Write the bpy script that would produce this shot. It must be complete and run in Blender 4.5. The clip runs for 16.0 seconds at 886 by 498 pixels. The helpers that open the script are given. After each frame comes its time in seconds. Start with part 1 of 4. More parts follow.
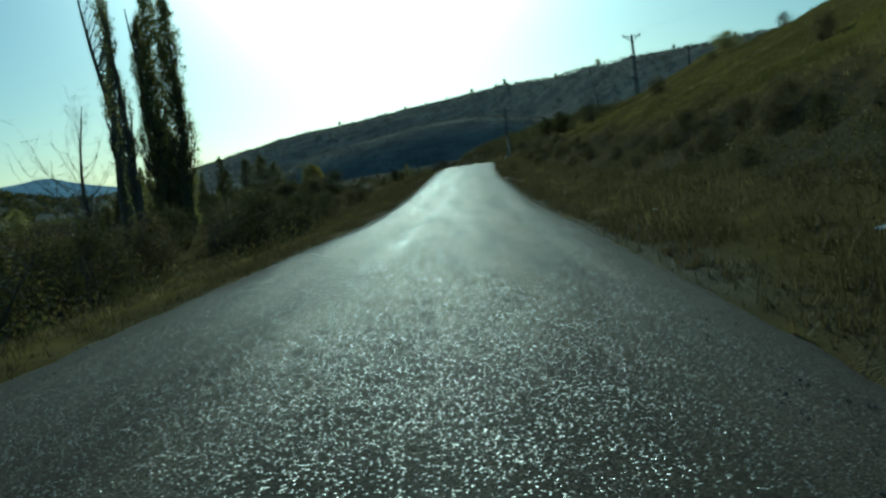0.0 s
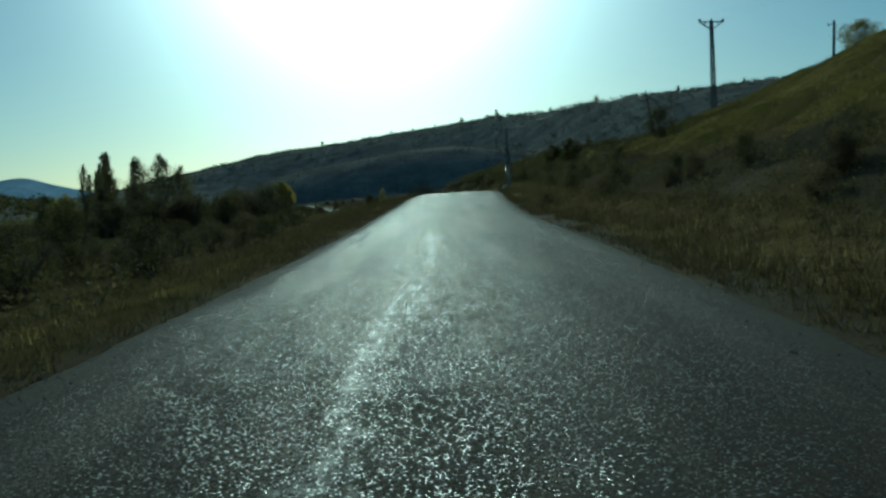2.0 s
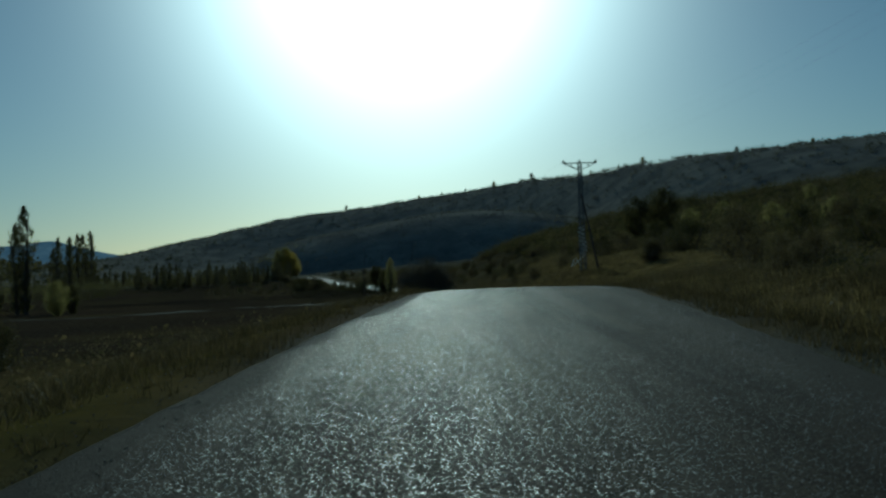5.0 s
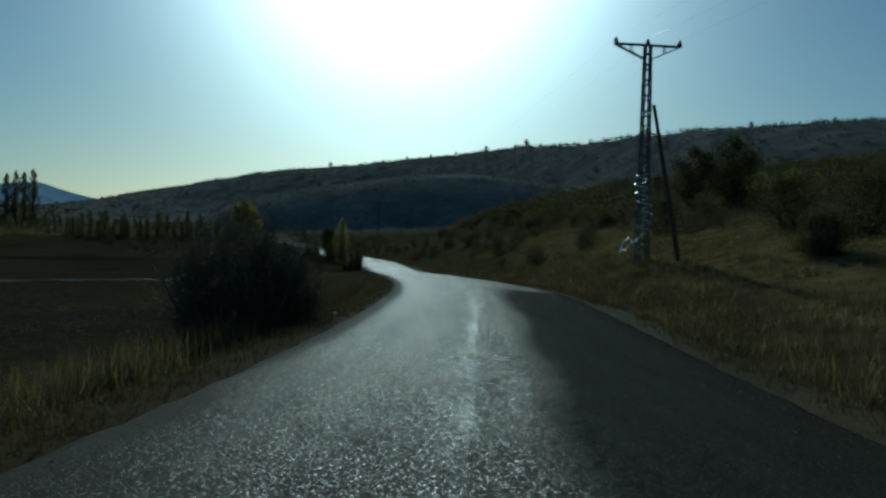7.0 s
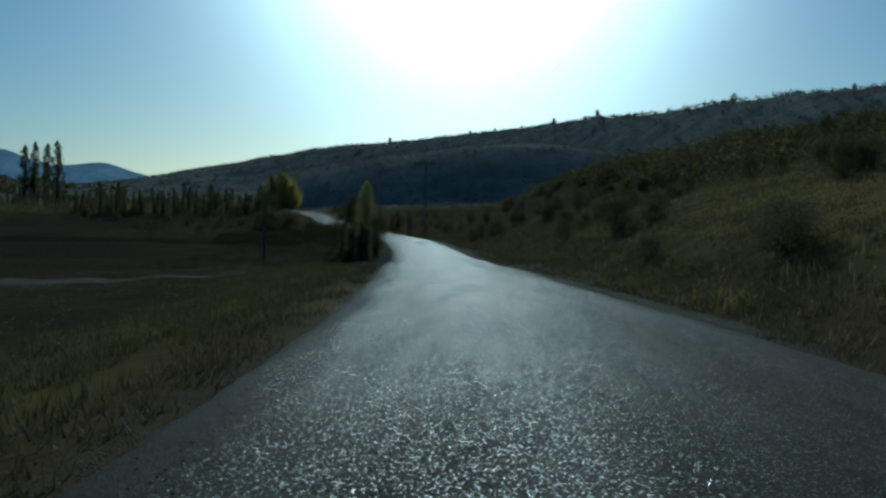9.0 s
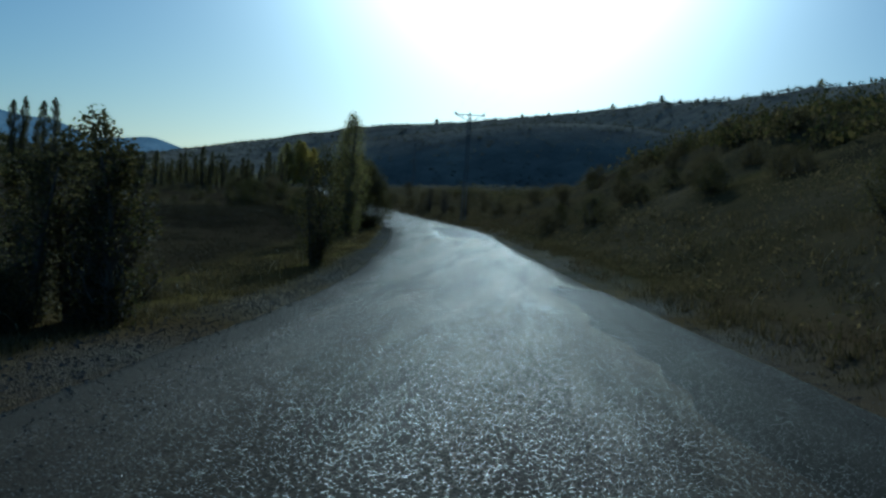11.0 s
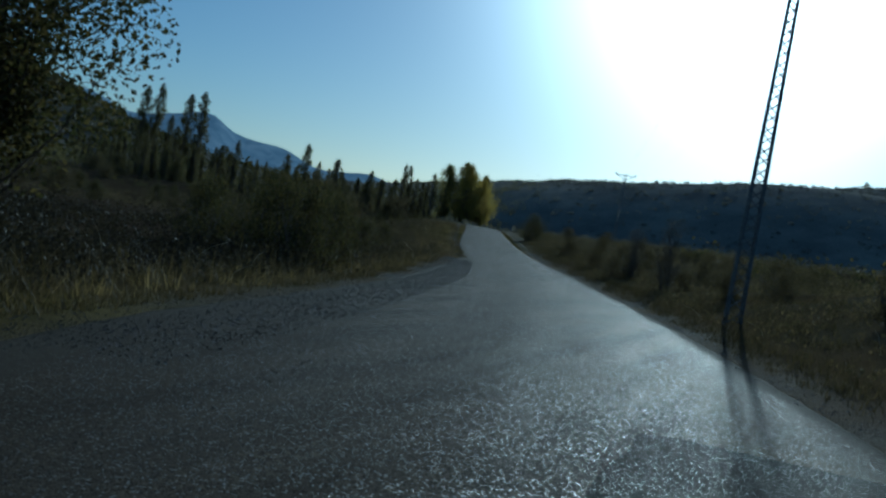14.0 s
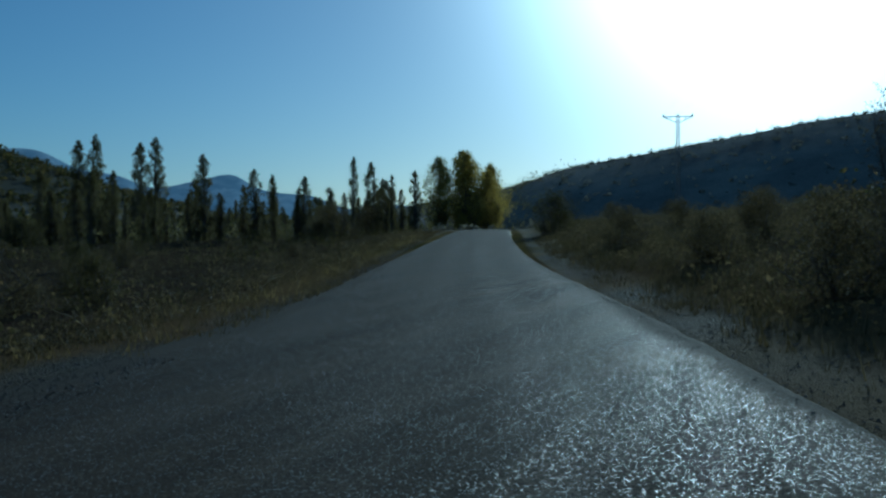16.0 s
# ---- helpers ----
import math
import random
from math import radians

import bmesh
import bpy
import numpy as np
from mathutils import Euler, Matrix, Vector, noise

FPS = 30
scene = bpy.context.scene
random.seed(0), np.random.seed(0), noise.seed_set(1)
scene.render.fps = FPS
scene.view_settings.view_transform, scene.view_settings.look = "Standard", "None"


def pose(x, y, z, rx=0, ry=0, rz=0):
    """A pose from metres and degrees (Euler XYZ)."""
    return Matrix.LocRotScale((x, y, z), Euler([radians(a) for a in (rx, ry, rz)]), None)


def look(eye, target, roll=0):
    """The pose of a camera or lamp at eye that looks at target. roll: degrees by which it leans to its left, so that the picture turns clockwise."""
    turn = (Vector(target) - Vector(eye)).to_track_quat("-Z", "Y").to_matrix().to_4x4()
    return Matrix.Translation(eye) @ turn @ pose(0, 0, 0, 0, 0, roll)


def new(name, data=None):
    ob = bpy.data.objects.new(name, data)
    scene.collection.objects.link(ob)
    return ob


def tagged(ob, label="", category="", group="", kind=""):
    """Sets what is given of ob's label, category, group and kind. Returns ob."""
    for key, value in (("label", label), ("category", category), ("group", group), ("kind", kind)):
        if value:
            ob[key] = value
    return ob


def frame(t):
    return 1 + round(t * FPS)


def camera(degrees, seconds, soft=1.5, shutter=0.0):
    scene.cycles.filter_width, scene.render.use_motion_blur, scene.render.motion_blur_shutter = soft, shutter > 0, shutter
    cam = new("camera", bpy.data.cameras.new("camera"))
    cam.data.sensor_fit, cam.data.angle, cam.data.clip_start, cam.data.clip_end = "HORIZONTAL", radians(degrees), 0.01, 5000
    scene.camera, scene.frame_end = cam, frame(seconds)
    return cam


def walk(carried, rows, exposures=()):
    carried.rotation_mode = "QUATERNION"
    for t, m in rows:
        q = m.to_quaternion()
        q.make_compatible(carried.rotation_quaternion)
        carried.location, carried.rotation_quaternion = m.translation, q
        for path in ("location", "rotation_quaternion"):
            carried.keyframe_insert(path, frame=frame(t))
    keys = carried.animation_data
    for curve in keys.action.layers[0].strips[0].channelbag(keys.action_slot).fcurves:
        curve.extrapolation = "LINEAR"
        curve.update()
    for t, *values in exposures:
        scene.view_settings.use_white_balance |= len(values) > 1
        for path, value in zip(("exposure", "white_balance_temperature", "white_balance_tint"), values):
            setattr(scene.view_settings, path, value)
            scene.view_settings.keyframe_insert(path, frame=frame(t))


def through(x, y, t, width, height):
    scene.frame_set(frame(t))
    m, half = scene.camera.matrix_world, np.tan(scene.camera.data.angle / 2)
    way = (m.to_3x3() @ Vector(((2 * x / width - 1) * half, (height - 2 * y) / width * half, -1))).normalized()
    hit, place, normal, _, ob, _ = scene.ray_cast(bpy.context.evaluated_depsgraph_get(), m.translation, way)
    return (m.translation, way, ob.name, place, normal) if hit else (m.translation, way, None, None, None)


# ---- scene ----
cam = camera(45.8, 16.0, soft=2.6)
PATH = [
    (0, (-0.13, 0.82, 1.27), (-0.133, 10.791, 0.504), -7.02),
    (0.5, (0.09, 10.15, 1.19), (0.048, 20.111, 0.359), -7.04),
    (1, (0.43, 19.55, 1.10), (0.482, 29.523, 0.337), -5.64),
    (1.5, (0.61, 29.52, 1.01), (0.840, 39.497, 0.364), -3.38),
    (2, (0.56, 39.88, 0.87), (0.788, 49.870, 0.376), -2.68),
    (2.5, (0.83, 49.98, 0.94), (1.015, 59.970, 0.565), -2.68),
    (3, (1.12, 60.22, 1.07), (1.190, 70.222, 0.893), -2.83),
    (3.5, (1.41, 70.69, 1.17), (1.504, 80.687, 1.138), -1.96),
    (4, (1.78, 81.16, 1.36), (1.750, 91.161, 1.485), -2.01),
    (4.2, (1.93, 85.34, 1.45), (1.871, 95.336, 1.626), -2.09),
    (5.25, (2.88, 106.96, 2.14), (2.854, 116.956, 2.297), -1.93),
    (6.3, (4.33, 128.41, 2.44), (4.340, 138.408, 2.428), -1.33),
    (6.5, (4.65, 132.56, 2.40), (4.791, 142.557, 2.201), -0.56),
    (7, (5.20, 143.09, 2.22), (5.278, 153.093, 2.056), 1.57),
    (7.3, (5.35, 149.13, 1.96), (5.399, 159.128, 1.926), 0.76),
    (7.5, (5.44, 153.12, 1.80), (5.396, 163.120, 1.805), -0.49),
    (8, (5.61, 163.10, 1.63), (5.280, 173.097, 1.429), -0.14),
    (8.2, (5.66, 167.17, 1.58), (5.270, 177.154, 1.248), -0.27),
    (10.3, (3.80, 216.43, 0.29), (3.038, 226.387, -0.148), 4.31),
    (10.5, (3.48, 220.86, 0.18), (2.584, 230.806, -0.345), 2.93),
    (11, (2.65, 231.87, -0.18), (1.703, 241.816, -0.687), 3.76),
    (11.5, (1.87, 242.81, -0.61), (0.705, 252.726, -1.109), 2.06),
    (12, (1.16, 253.71, -0.93), (-0.394, 263.583, -1.318), 4.33),
    (12.5, (0.02, 264.74, -1.05), (-1.593, 274.596, -1.477), 6.35),
    (13, (-1.26, 275.89, -1.17), (-3.158, 285.698, -1.543), 7.84),
    (13.5, (-2.70, 286.98, -1.17), (-4.755, 296.759, -1.415), 8.21),
    (14, (-4.29, 297.96, -1.20), (-7.200, 307.522, -1.401), 10.50),
    (14.5, (-6.06, 308.79, -1.27), (-9.223, 318.276, -1.539), 6.84),
    (15, (-7.88, 319.59, -1.36), (-11.041, 329.078, -1.478), 4.14),
    (15.5, (-9.86, 330.32, -1.43), (-13.139, 339.765, -1.418), 1.34),
    (16, (-12.45, 340.86, -1.47), (-15.761, 350.297, -1.522), -0.26),
]
walk(cam, [(t, look(eye, target, roll)) for t, eye, target, roll in PATH],
     exposures=[(0, -1.1, 4980, -35), (1.5, -1.34, 4980, -34), (2.5, -1.48, 4980, -34), (4.2, -1.98, 5050, -28), (8.0, -1.75, 4780, -20), (10.5, -1.43, 4600, -15), (13.5, -1.4, 4600, -13), (16, -1.39, 4400, -17)])

# ---- daylight ----
SUN_AZ, SUN_EL = radians(2.0), radians(18.0)      # left of +y, above the horizon
SUN_DIR = Vector((-math.sin(SUN_AZ) * math.cos(SUN_EL), math.cos(SUN_AZ) * math.cos(SUN_EL), math.sin(SUN_EL)))
world = bpy.data.worlds.new("sky")
scene.world = world
world.use_nodes = True
wn = world.node_tree
sky = wn.nodes.new("ShaderNodeTexSky")
sky.sky_type, sky.sun_disc = 'NISHITA', False
sky.sun_elevation, sky.sun_rotation = SUN_EL, -SUN_AZ
sky.altitude, sky.air_density, sky.dust_density, sky.ozone_density = 800, 1.0, 1.0, 3.5
wn.nodes["Background"].inputs["Strength"].default_value = 0.116
# the haze round the sun: a wide aureole added to the sky's own light
toward = wn.nodes.new("ShaderNodeTexCoord").outputs["Generated"]
dot = wn.nodes.new("ShaderNodeVectorMath")
dot.operation = 'DOT_PRODUCT'
dot.inputs[1].default_value = SUN_DIR
wn.links.new(toward, dot.inputs[0])
glow = None
for sharp, power in ((12, 1.5), (78, 80.0)):
    p = wn.nodes.new("ShaderNodeMath")
    p.operation, p.use_clamp = 'MAXIMUM', False
    wn.links.new(dot.outputs["Value"], p.inputs[0])
    q = wn.nodes.new("ShaderNodeMath")
    q.operation = 'POWER'
    wn.links.new(p.outputs[0], q.inputs[0])
    p.inputs[1].default_value, q.inputs[1].default_value = 0.0, sharp
    s = wn.nodes.new("ShaderNodeMath")
    s.operation = 'MULTIPLY_ADD'
    wn.links.new(q.outputs[0], s.inputs[0])
    s.inputs[1].default_value = power
    if glow:
        wn.links.new(glow, s.inputs[2])
    else:
        s.inputs[2].default_value = 0.0
    glow = s.outputs[0]
haze = wn.nodes.new("ShaderNodeMix")
haze.data_type, haze.blend_type = 'RGBA', 'ADD'
haze.inputs[0].default_value = 1.0
wn.links.new(sky.outputs[0], haze.inputs[6])
tone = wn.nodes.new("ShaderNodeMix")
tone.data_type, tone.blend_type = 'RGBA', 'MULTIPLY'
tone.inputs[0].default_value = 1.0
tone.inputs[6].default_value = (1.0, 0.97, 0.92, 1)
wn.links.new(glow, tone.inputs[7])
wn.links.new(tone.outputs[2], haze.inputs[7])
wn.links.new(haze.outputs[2], wn.nodes["Background"].inputs["Color"])
sun_lamp = bpy.data.lights.new("sun", 'SUN')
sun_lamp.energy, sun_lamp.angle, sun_lamp.color = 5.0, radians(0.53), (1.0, 0.92, 0.80)
new("sun", sun_lamp).matrix_world = look(SUN_DIR * 100, (0, 0, 0))


# ---- materials ----
def material(name, base, rough=0.8, metal=0.0, spec=0.5):
    """A material with its principled node, a noise-driven colour and bump ready to be linked."""
    m = bpy.data.materials.new(name)
    m.use_nodes = True
    b = m.node_tree.nodes["Principled BSDF"]
    b.inputs["Base Color"].default_value = (*base, 1)
    b.inputs["Roughness"].default_value = rough
    b.inputs["Metallic"].default_value = metal
    b.inputs["Specular IOR Level"].default_value = spec
    return m, m.node_tree, b


def node(tree, kind, **values):
    n = tree.nodes.new(kind)
    for key, value in values.items():
        n.inputs[key].default_value = value
    return n


def place_of(tree):
    return tree.nodes.new("ShaderNodeNewGeometry").outputs["Position"]


def noise_of(tree, where, scale, detail=4.0, rough=0.6):
    n = node(tree, "ShaderNodeTexNoise", Scale=scale, Detail=detail, Roughness=rough)
    tree.links.new(where, n.inputs["Vector"])
    return n.outputs["Fac"]


def ramp(tree, fac, stops):
    r = tree.nodes.new("ShaderNodeValToRGB")
    e = r.color_ramp.elements
    while len(e) < len(stops):
        e.new(0.5)
    for k, (at, col) in zip(e, stops):
        k.position, k.color = at, (*col, 1)
    tree.links.new(fac, r.inputs["Fac"])
    return r.outputs["Color"]


def mix(tree, fac, a, b):
    n = tree.nodes.new("ShaderNodeMix")
    n.data_type = 'RGBA'
    for value, slot in ((fac, 0), (a, 6), (b, 7)):
        if isinstance(value, (int, float)):
            n.inputs[slot].default_value = value
        elif isinstance(value, tuple):
            n.inputs[slot].default_value = (*value, 1)
        else:
            tree.links.new(value, n.inputs[slot])
    return n.outputs[2]


def bump(tree, b, height, strength=0.5, distance=0.02):
    n = node(tree, "ShaderNodeBump", Strength=strength, Distance=distance)
    tree.links.new(height, n.inputs["Height"])
    tree.links.new(n.outputs[0], b.inputs["Normal"])


def zone_of(tree, name):
    n = tree.nodes.new("ShaderNodeAttribute")
    n.attribute_name = name
    return n.outputs["Fac"]


def sums(tree, kind, a, b, c=None):
    n = tree.nodes.new("ShaderNodeMath")
    n.operation = kind
    for k, value in enumerate((a, b, c)):
        if isinstance(value, (int, float)):
            n.inputs[k].default_value = value
        elif value is not None:
            tree.links.new(value, n.inputs[k])
    return n.outputs[0]


def asphalt_material(name, dark, light, grain, rough, tilt, sparkle, spec=0.2, worn=False):
    """Chips set in bitumen, each at its own tilt, a share of them freshly broken and shiny.
    worn: the road's own zones (smooth patches, bled bitumen and sun glitter, wheel tracks) are read from its mesh."""
    m, t, b = material(name, dark, rough, spec=spec)
    p = place_of(t)
    drawn = t.nodes.new("ShaderNodeVectorMath")
    drawn.operation = 'MULTIPLY'
    drawn.inputs[1].default_value = (1.0, 0.07, 1.0)
    t.links.new(p, drawn.inputs[0])
    vor = node(t, "ShaderNodeTexVoronoi", Scale=grain)
    t.links.new(p, vor.inputs["Vector"])
    chip = t.nodes.new("ShaderNodeSeparateColor")
    t.links.new(vor.outputs["Color"], chip.inputs[0])
    streak = noise_of(t, drawn.outputs[0], 1.7, 5, 0.65)
    blotch = noise_of(t, drawn.outputs[0], 3.1, 6, 0.7)
    c1 = ramp(t, chip.outputs[0], [(0.0, dark), (0.7, tuple((x + y) / 2 for x, y in zip(dark, light))), (1.0, light)])
    col = mix(t, ramp(t, streak, [(0.35, (0, 0, 0)), (0.7, (0.75, 0.75, 0.75))]), c1, tuple(v * 0.75 for v in dark))
    shiny = sums(t, 'GREATER_THAN', chip.outputs[2], 1 - sparkle)
    plain = rough
    lean = tilt
    if worn:
        edge = sums(t, 'MULTIPLY_ADD', noise_of(t, p, 2.6, 6, 0.7), 0.9, -0.45)
        patch = ramp(t, sums(t, 'ADD', zone_of(t, "patch"), edge), [(0.15, (0, 0, 0)), (0.85, (1, 1, 1))])
        fleck = sums(t, 'MULTIPLY_ADD', sums(t, 'ADD', noise_of(t, p, 5.5, 6, 0.75), noise_of(t, drawn.outputs[0], 4.5, 5, 0.7)), 1.7, -1.7)
        tar_glitter = ramp(t, sums(t, 'MULTIPLY', zone_of(t, "tar_glitter"), sums(t, 'ADD', fleck, 0.62)), [(0.40, (0, 0, 0)), (0.75, (1, 1, 1))])
        track = zone_of(t, "track")
        col = mix(t, patch, col, mix(t, blotch, (0.036, 0.033, 0.027), (0.075, 0.07, 0.058)))
        col = mix(t, tar_glitter, col, (0.03, 0.029, 0.026))
        dust = ramp(t, sums(t, 'ADD', zone_of(t, "dust"), edge), [(0.2, (0, 0, 0)), (0.9, (1, 1, 1))])
        col = mix(t, dust, col, mix(t, noise_of(t, p, 14.0, 5, 0.7), (0.032, 0.027, 0.0205), (0.085, 0.072, 0.055)))
        shiny = sums(t, 'MULTIPLY', shiny, sums(t, 'MULTIPLY_ADD', dust, -0.85, 1.0))
        shiny = sums(t, 'MULTIPLY', shiny, sums(t, 'MULTIPLY_ADD', patch, -0.7, 1.0))
        plain = sums(t, 'MULTIPLY_ADD', track, -0.08, sums(t, 'MULTIPLY_ADD', tar_glitter, -0.32, rough))
        lean = sums(t, 'MULTIPLY', tilt, sums(t, 'MULTIPLY_ADD', sums(t, 'MAXIMUM', patch, tar_glitter), -0.6, 1.0))
        t.links.new(sums(t, 'MULTIPLY_ADD', patch, -0.03, sums(t, 'MULTIPLY_ADD', tar_glitter, 0.07, sums(t, 'MULTIPLY_ADD', shiny, 0.5, spec))), b.inputs["Specular IOR Level"])
    else:
        t.links.new(sums(t, 'MULTIPLY_ADD', shiny, 0.5, spec), b.inputs["Specular IOR Level"])
    t.links.new(col, b.inputs["Base Color"])
    # shiny chips are smooth, the rest is matt
    dull = sums(t, 'SUBTRACT', 1.0, shiny)
    t.links.new(sums(t, 'ADD', sums(t, 'MULTIPLY', shiny, 0.32), sums(t, 'MULTIPLY', dull, plain)), b.inputs["Roughness"])
    away = t.nodes.new("ShaderNodeVectorMath")
    away.operation = 'SUBTRACT'
    t.links.new(vor.outputs["Color"], away.inputs[0])
    away.inputs[1].default_value = (0.5, 0.5, 0.5)
    scaled = t.nodes.new("ShaderNodeVectorMath")
    scaled.operation = 'SCALE'
    t.links.new(away.outputs[0], scaled.inputs[0])
    if worn:
        t.links.new(lean, scaled.inputs["Scale"])
    else:
        scaled.inputs["Scale"].default_value = lean
    added = t.nodes.new("ShaderNodeVectorMath")
    added.operation = 'ADD'
    t.links.new(scaled.outputs[0], added.inputs[0])
    t.links.new(t.nodes.new("ShaderNodeNewGeometry").outputs["Normal"], added.inputs[1])
    unit = t.nodes.new("ShaderNodeVectorMath")
    unit.operation = 'NORMALIZE'
    t.links.new(added.outputs[0], unit.inputs[0])
    n = node(t, "ShaderNodeBump", Strength=0.6, Distance=0.006)
    t.links.new(vor.outputs["Distance"], n.inputs["Height"])
    n.invert = True
    t.links.new(unit.outputs[0], n.inputs["Normal"])
    t.links.new(n.outputs[0], b.inputs["Normal"])
    return m


ASPHALT = asphalt_material("chip_seal_asphalt", (0.026, 0.0205, 0.0148), (0.136, 0.107, 0.075), 95.0, 0.92, 0.30, 0.062, 0.03, worn=True)
PATCH = asphalt_material("patch_asphalt", (0.018, 0.0165, 0.0135), (0.068, 0.062, 0.05), 110.0, 0.92, 0.30, 0.05, 0.03)
GRAVEL = asphalt_material("loose_gravel", (0.065, 0.058, 0.048), (0.26, 0.235, 0.195), 35.0, 0.7, 0.4, 0.1)


def ground_material():
    m, t, b = material("earth_and_dry_grass", (0.1, 0.09, 0.05), 1.0, spec=0.0)
    p = place_of(t)
    broad, mid, fine = noise_of(t, p, 0.02, 6), noise_of(t, p, 0.22, 5), noise_of(t, p, 3.0, 4)
    grass = ramp(t, mid, [(0.32, (0.062, 0.055, 0.017)), (0.5, (0.130, 0.098, 0.033)), (0.68, (0.21, 0.150, 0.055))])
    earth = ramp(t, fine, [(0.3, (0.072, 0.047, 0.026)), (0.7, (0.169, 0.111, 0.061))])
    zone = ramp(t, broad, [(0.42, (0, 0, 0)), (0.58, (1, 1, 1))])
    col = mix(t, zone, grass, earth)
    green = ramp(t, mid, [(0.3, (0.098, 0.082, 0.020)), (0.55, (0.195, 0.152, 0.036)), (0.75, (0.29, 0.215, 0.066))])
    straw = ramp(t, noise_of(t, p, 0.9, 6, 0.65), [(0.32, (0.11, 0.078, 0.029)), (0.5, (0.24, 0.168, 0.062)), (0.68, (0.38, 0.275, 0.11))])
    soil = ramp(t, fine, [(0.3, (0.032, 0.024, 0.018)), (0.7, (0.078, 0.056, 0.040))])
    col = mix(t, zone_of(t, "green"), col, green)
    col = mix(t, zone_of(t, "plough"), col, soil)
    wood = ramp(t, noise_of(t, p, 0.09, 6), [(0.33, (0.055, 0.046, 0.030)), (0.52, (0.105, 0.085, 0.053)), (0.68, (0.18, 0.138, 0.084))])
    col = mix(t, zone_of(t, "scrub"), col, wood)
    col = mix(t, zone_of(t, "straw"), col, straw)
    grit = node(t, "ShaderNodeTexVoronoi", Scale=38.0)
    t.links.new(p, grit.inputs["Vector"])
    shade = t.nodes.new("ShaderNodeSeparateColor")
    t.links.new(grit.outputs["Color"], shade.inputs[0])
    pale = mix(t, fine, ramp(t, shade.outputs[0], [(0.0, (0.022, 0.020, 0.017)), (0.7, (0.075, 0.069, 0.058)), (1.0, (0.23, 0.215, 0.185))]), (0.064, 0.057, 0.047))
    bare = zone_of(t, "pale")
    col = mix(t, bare, col, pale)
    t.links.new(sums(t, 'MULTIPLY', bare, sums(t, 'MULTIPLY_ADD', shade.outputs[2], 0.06, 0.010)), b.inputs["Specular IOR Level"])
    t.links.new(sums(t, 'MULTIPLY_ADD', bare, -0.1, 1.0), b.inputs["Roughness"])
    # Far slopes: the paleness of haze and glare put into the base colour.
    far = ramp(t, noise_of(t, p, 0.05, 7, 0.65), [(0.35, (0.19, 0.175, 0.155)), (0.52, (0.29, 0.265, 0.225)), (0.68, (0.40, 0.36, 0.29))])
    col = mix(t, zone_of(t, "far_haze"), col, far)
    wooded = ramp(t, noise_of(t, p, 0.12, 6, 0.65), [(0.35, (0.022, 0.026, 0.017)), (0.65, (0.055, 0.06, 0.038))])
    col = mix(t, zone_of(t, "wood"), col, wooded)
    t.links.new(mix(t, ramp(t, fine, [(0.4, (0, 0, 0)), (0.75, (0.5, 0.5, 0.5))]), col, (0.06, 0.06, 0.03)), b.inputs["Base Color"])
    bump(t, b, sums(t, 'MULTIPLY_ADD', sums(t, 'MULTIPLY', grit.outputs["Distance"], bare), -3.0, fine), 0.4, 0.1)
    return m


GROUND = ground_material()


def leaf_material(name, a, b_, c, through=0.4, rough=0.7):
    m, t, b = material(name, a, rough, spec=0.2)
    rnd = t.nodes.new("ShaderNodeNewGeometry").outputs["Random Per Island"]
    col = ramp(t, rnd, [(0.0, a), (0.5, b_), (1.0, c)])
    t.links.new(col, b.inputs["Base Color"])
    tr = node(t, "ShaderNodeBsdfTranslucent")
    t.links.new(col, tr.inputs["Color"])
    mx = node(t, "ShaderNodeMixShader", Fac=through)
    out = t.nodes["Material Output"]
    t.links.new(b.outputs[0], mx.inputs[1])
    t.links.new(tr.outputs[0], mx.inputs[2])
    t.links.new(mx.outputs[0], out.inputs["Surface"])
    return m


LEAF_POPLAR = leaf_material("poplar_leaves", (0.15, 0.155, 0.05), (0.27, 0.245, 0.08), (0.40, 0.32, 0.12), 0.68)
# Greyer than the near scrub: distant haze put into the leaf colour.
LEAF_FAR = leaf_material("hazed_scrub_leaves", (0.07, 0.072, 0.058), (0.12, 0.118, 0.092), (0.18, 0.165, 0.12), 0.5)
LEAF_DARK = leaf_material("dark_leaves", (0.035, 0.04, 0.015), (0.068, 0.064, 0.022), (0.14, 0.108, 0.034), 0.5)
LEAF_YELLOW = leaf_material("yellow_leaves", (0.26, 0.21, 0.05), (0.42, 0.33, 0.08), (0.58, 0.44, 0.10), 0.6)
LEAF_SCRUB = leaf_material("scrub_leaves", (0.055, 0.05, 0.022), (0.105, 0.086, 0.038), (0.19, 0.14, 0.065), 0.5)
LEAF_ROW = leaf_material("thinning_poplar_leaves", (0.075, 0.075, 0.032), (0.135, 0.12, 0.048), (0.22, 0.18, 0.075), 0.55)
WEEDS = leaf_material("dark_weeds", (0.020, 0.019, 0.011), (0.040, 0.034, 0.018), (0.08, 0.063, 0.030), 0.3)
# Brighter copy of the dry grass, with the low sun's glow in its colour.
GOLDEN = leaf_material("dry_grass_painted_sunlit", (0.10, 0.078, 0.028), (0.20, 0.15, 0.055), (0.34, 0.255, 0.105), 0.5)
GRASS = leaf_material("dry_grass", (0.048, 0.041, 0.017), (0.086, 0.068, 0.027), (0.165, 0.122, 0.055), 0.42)


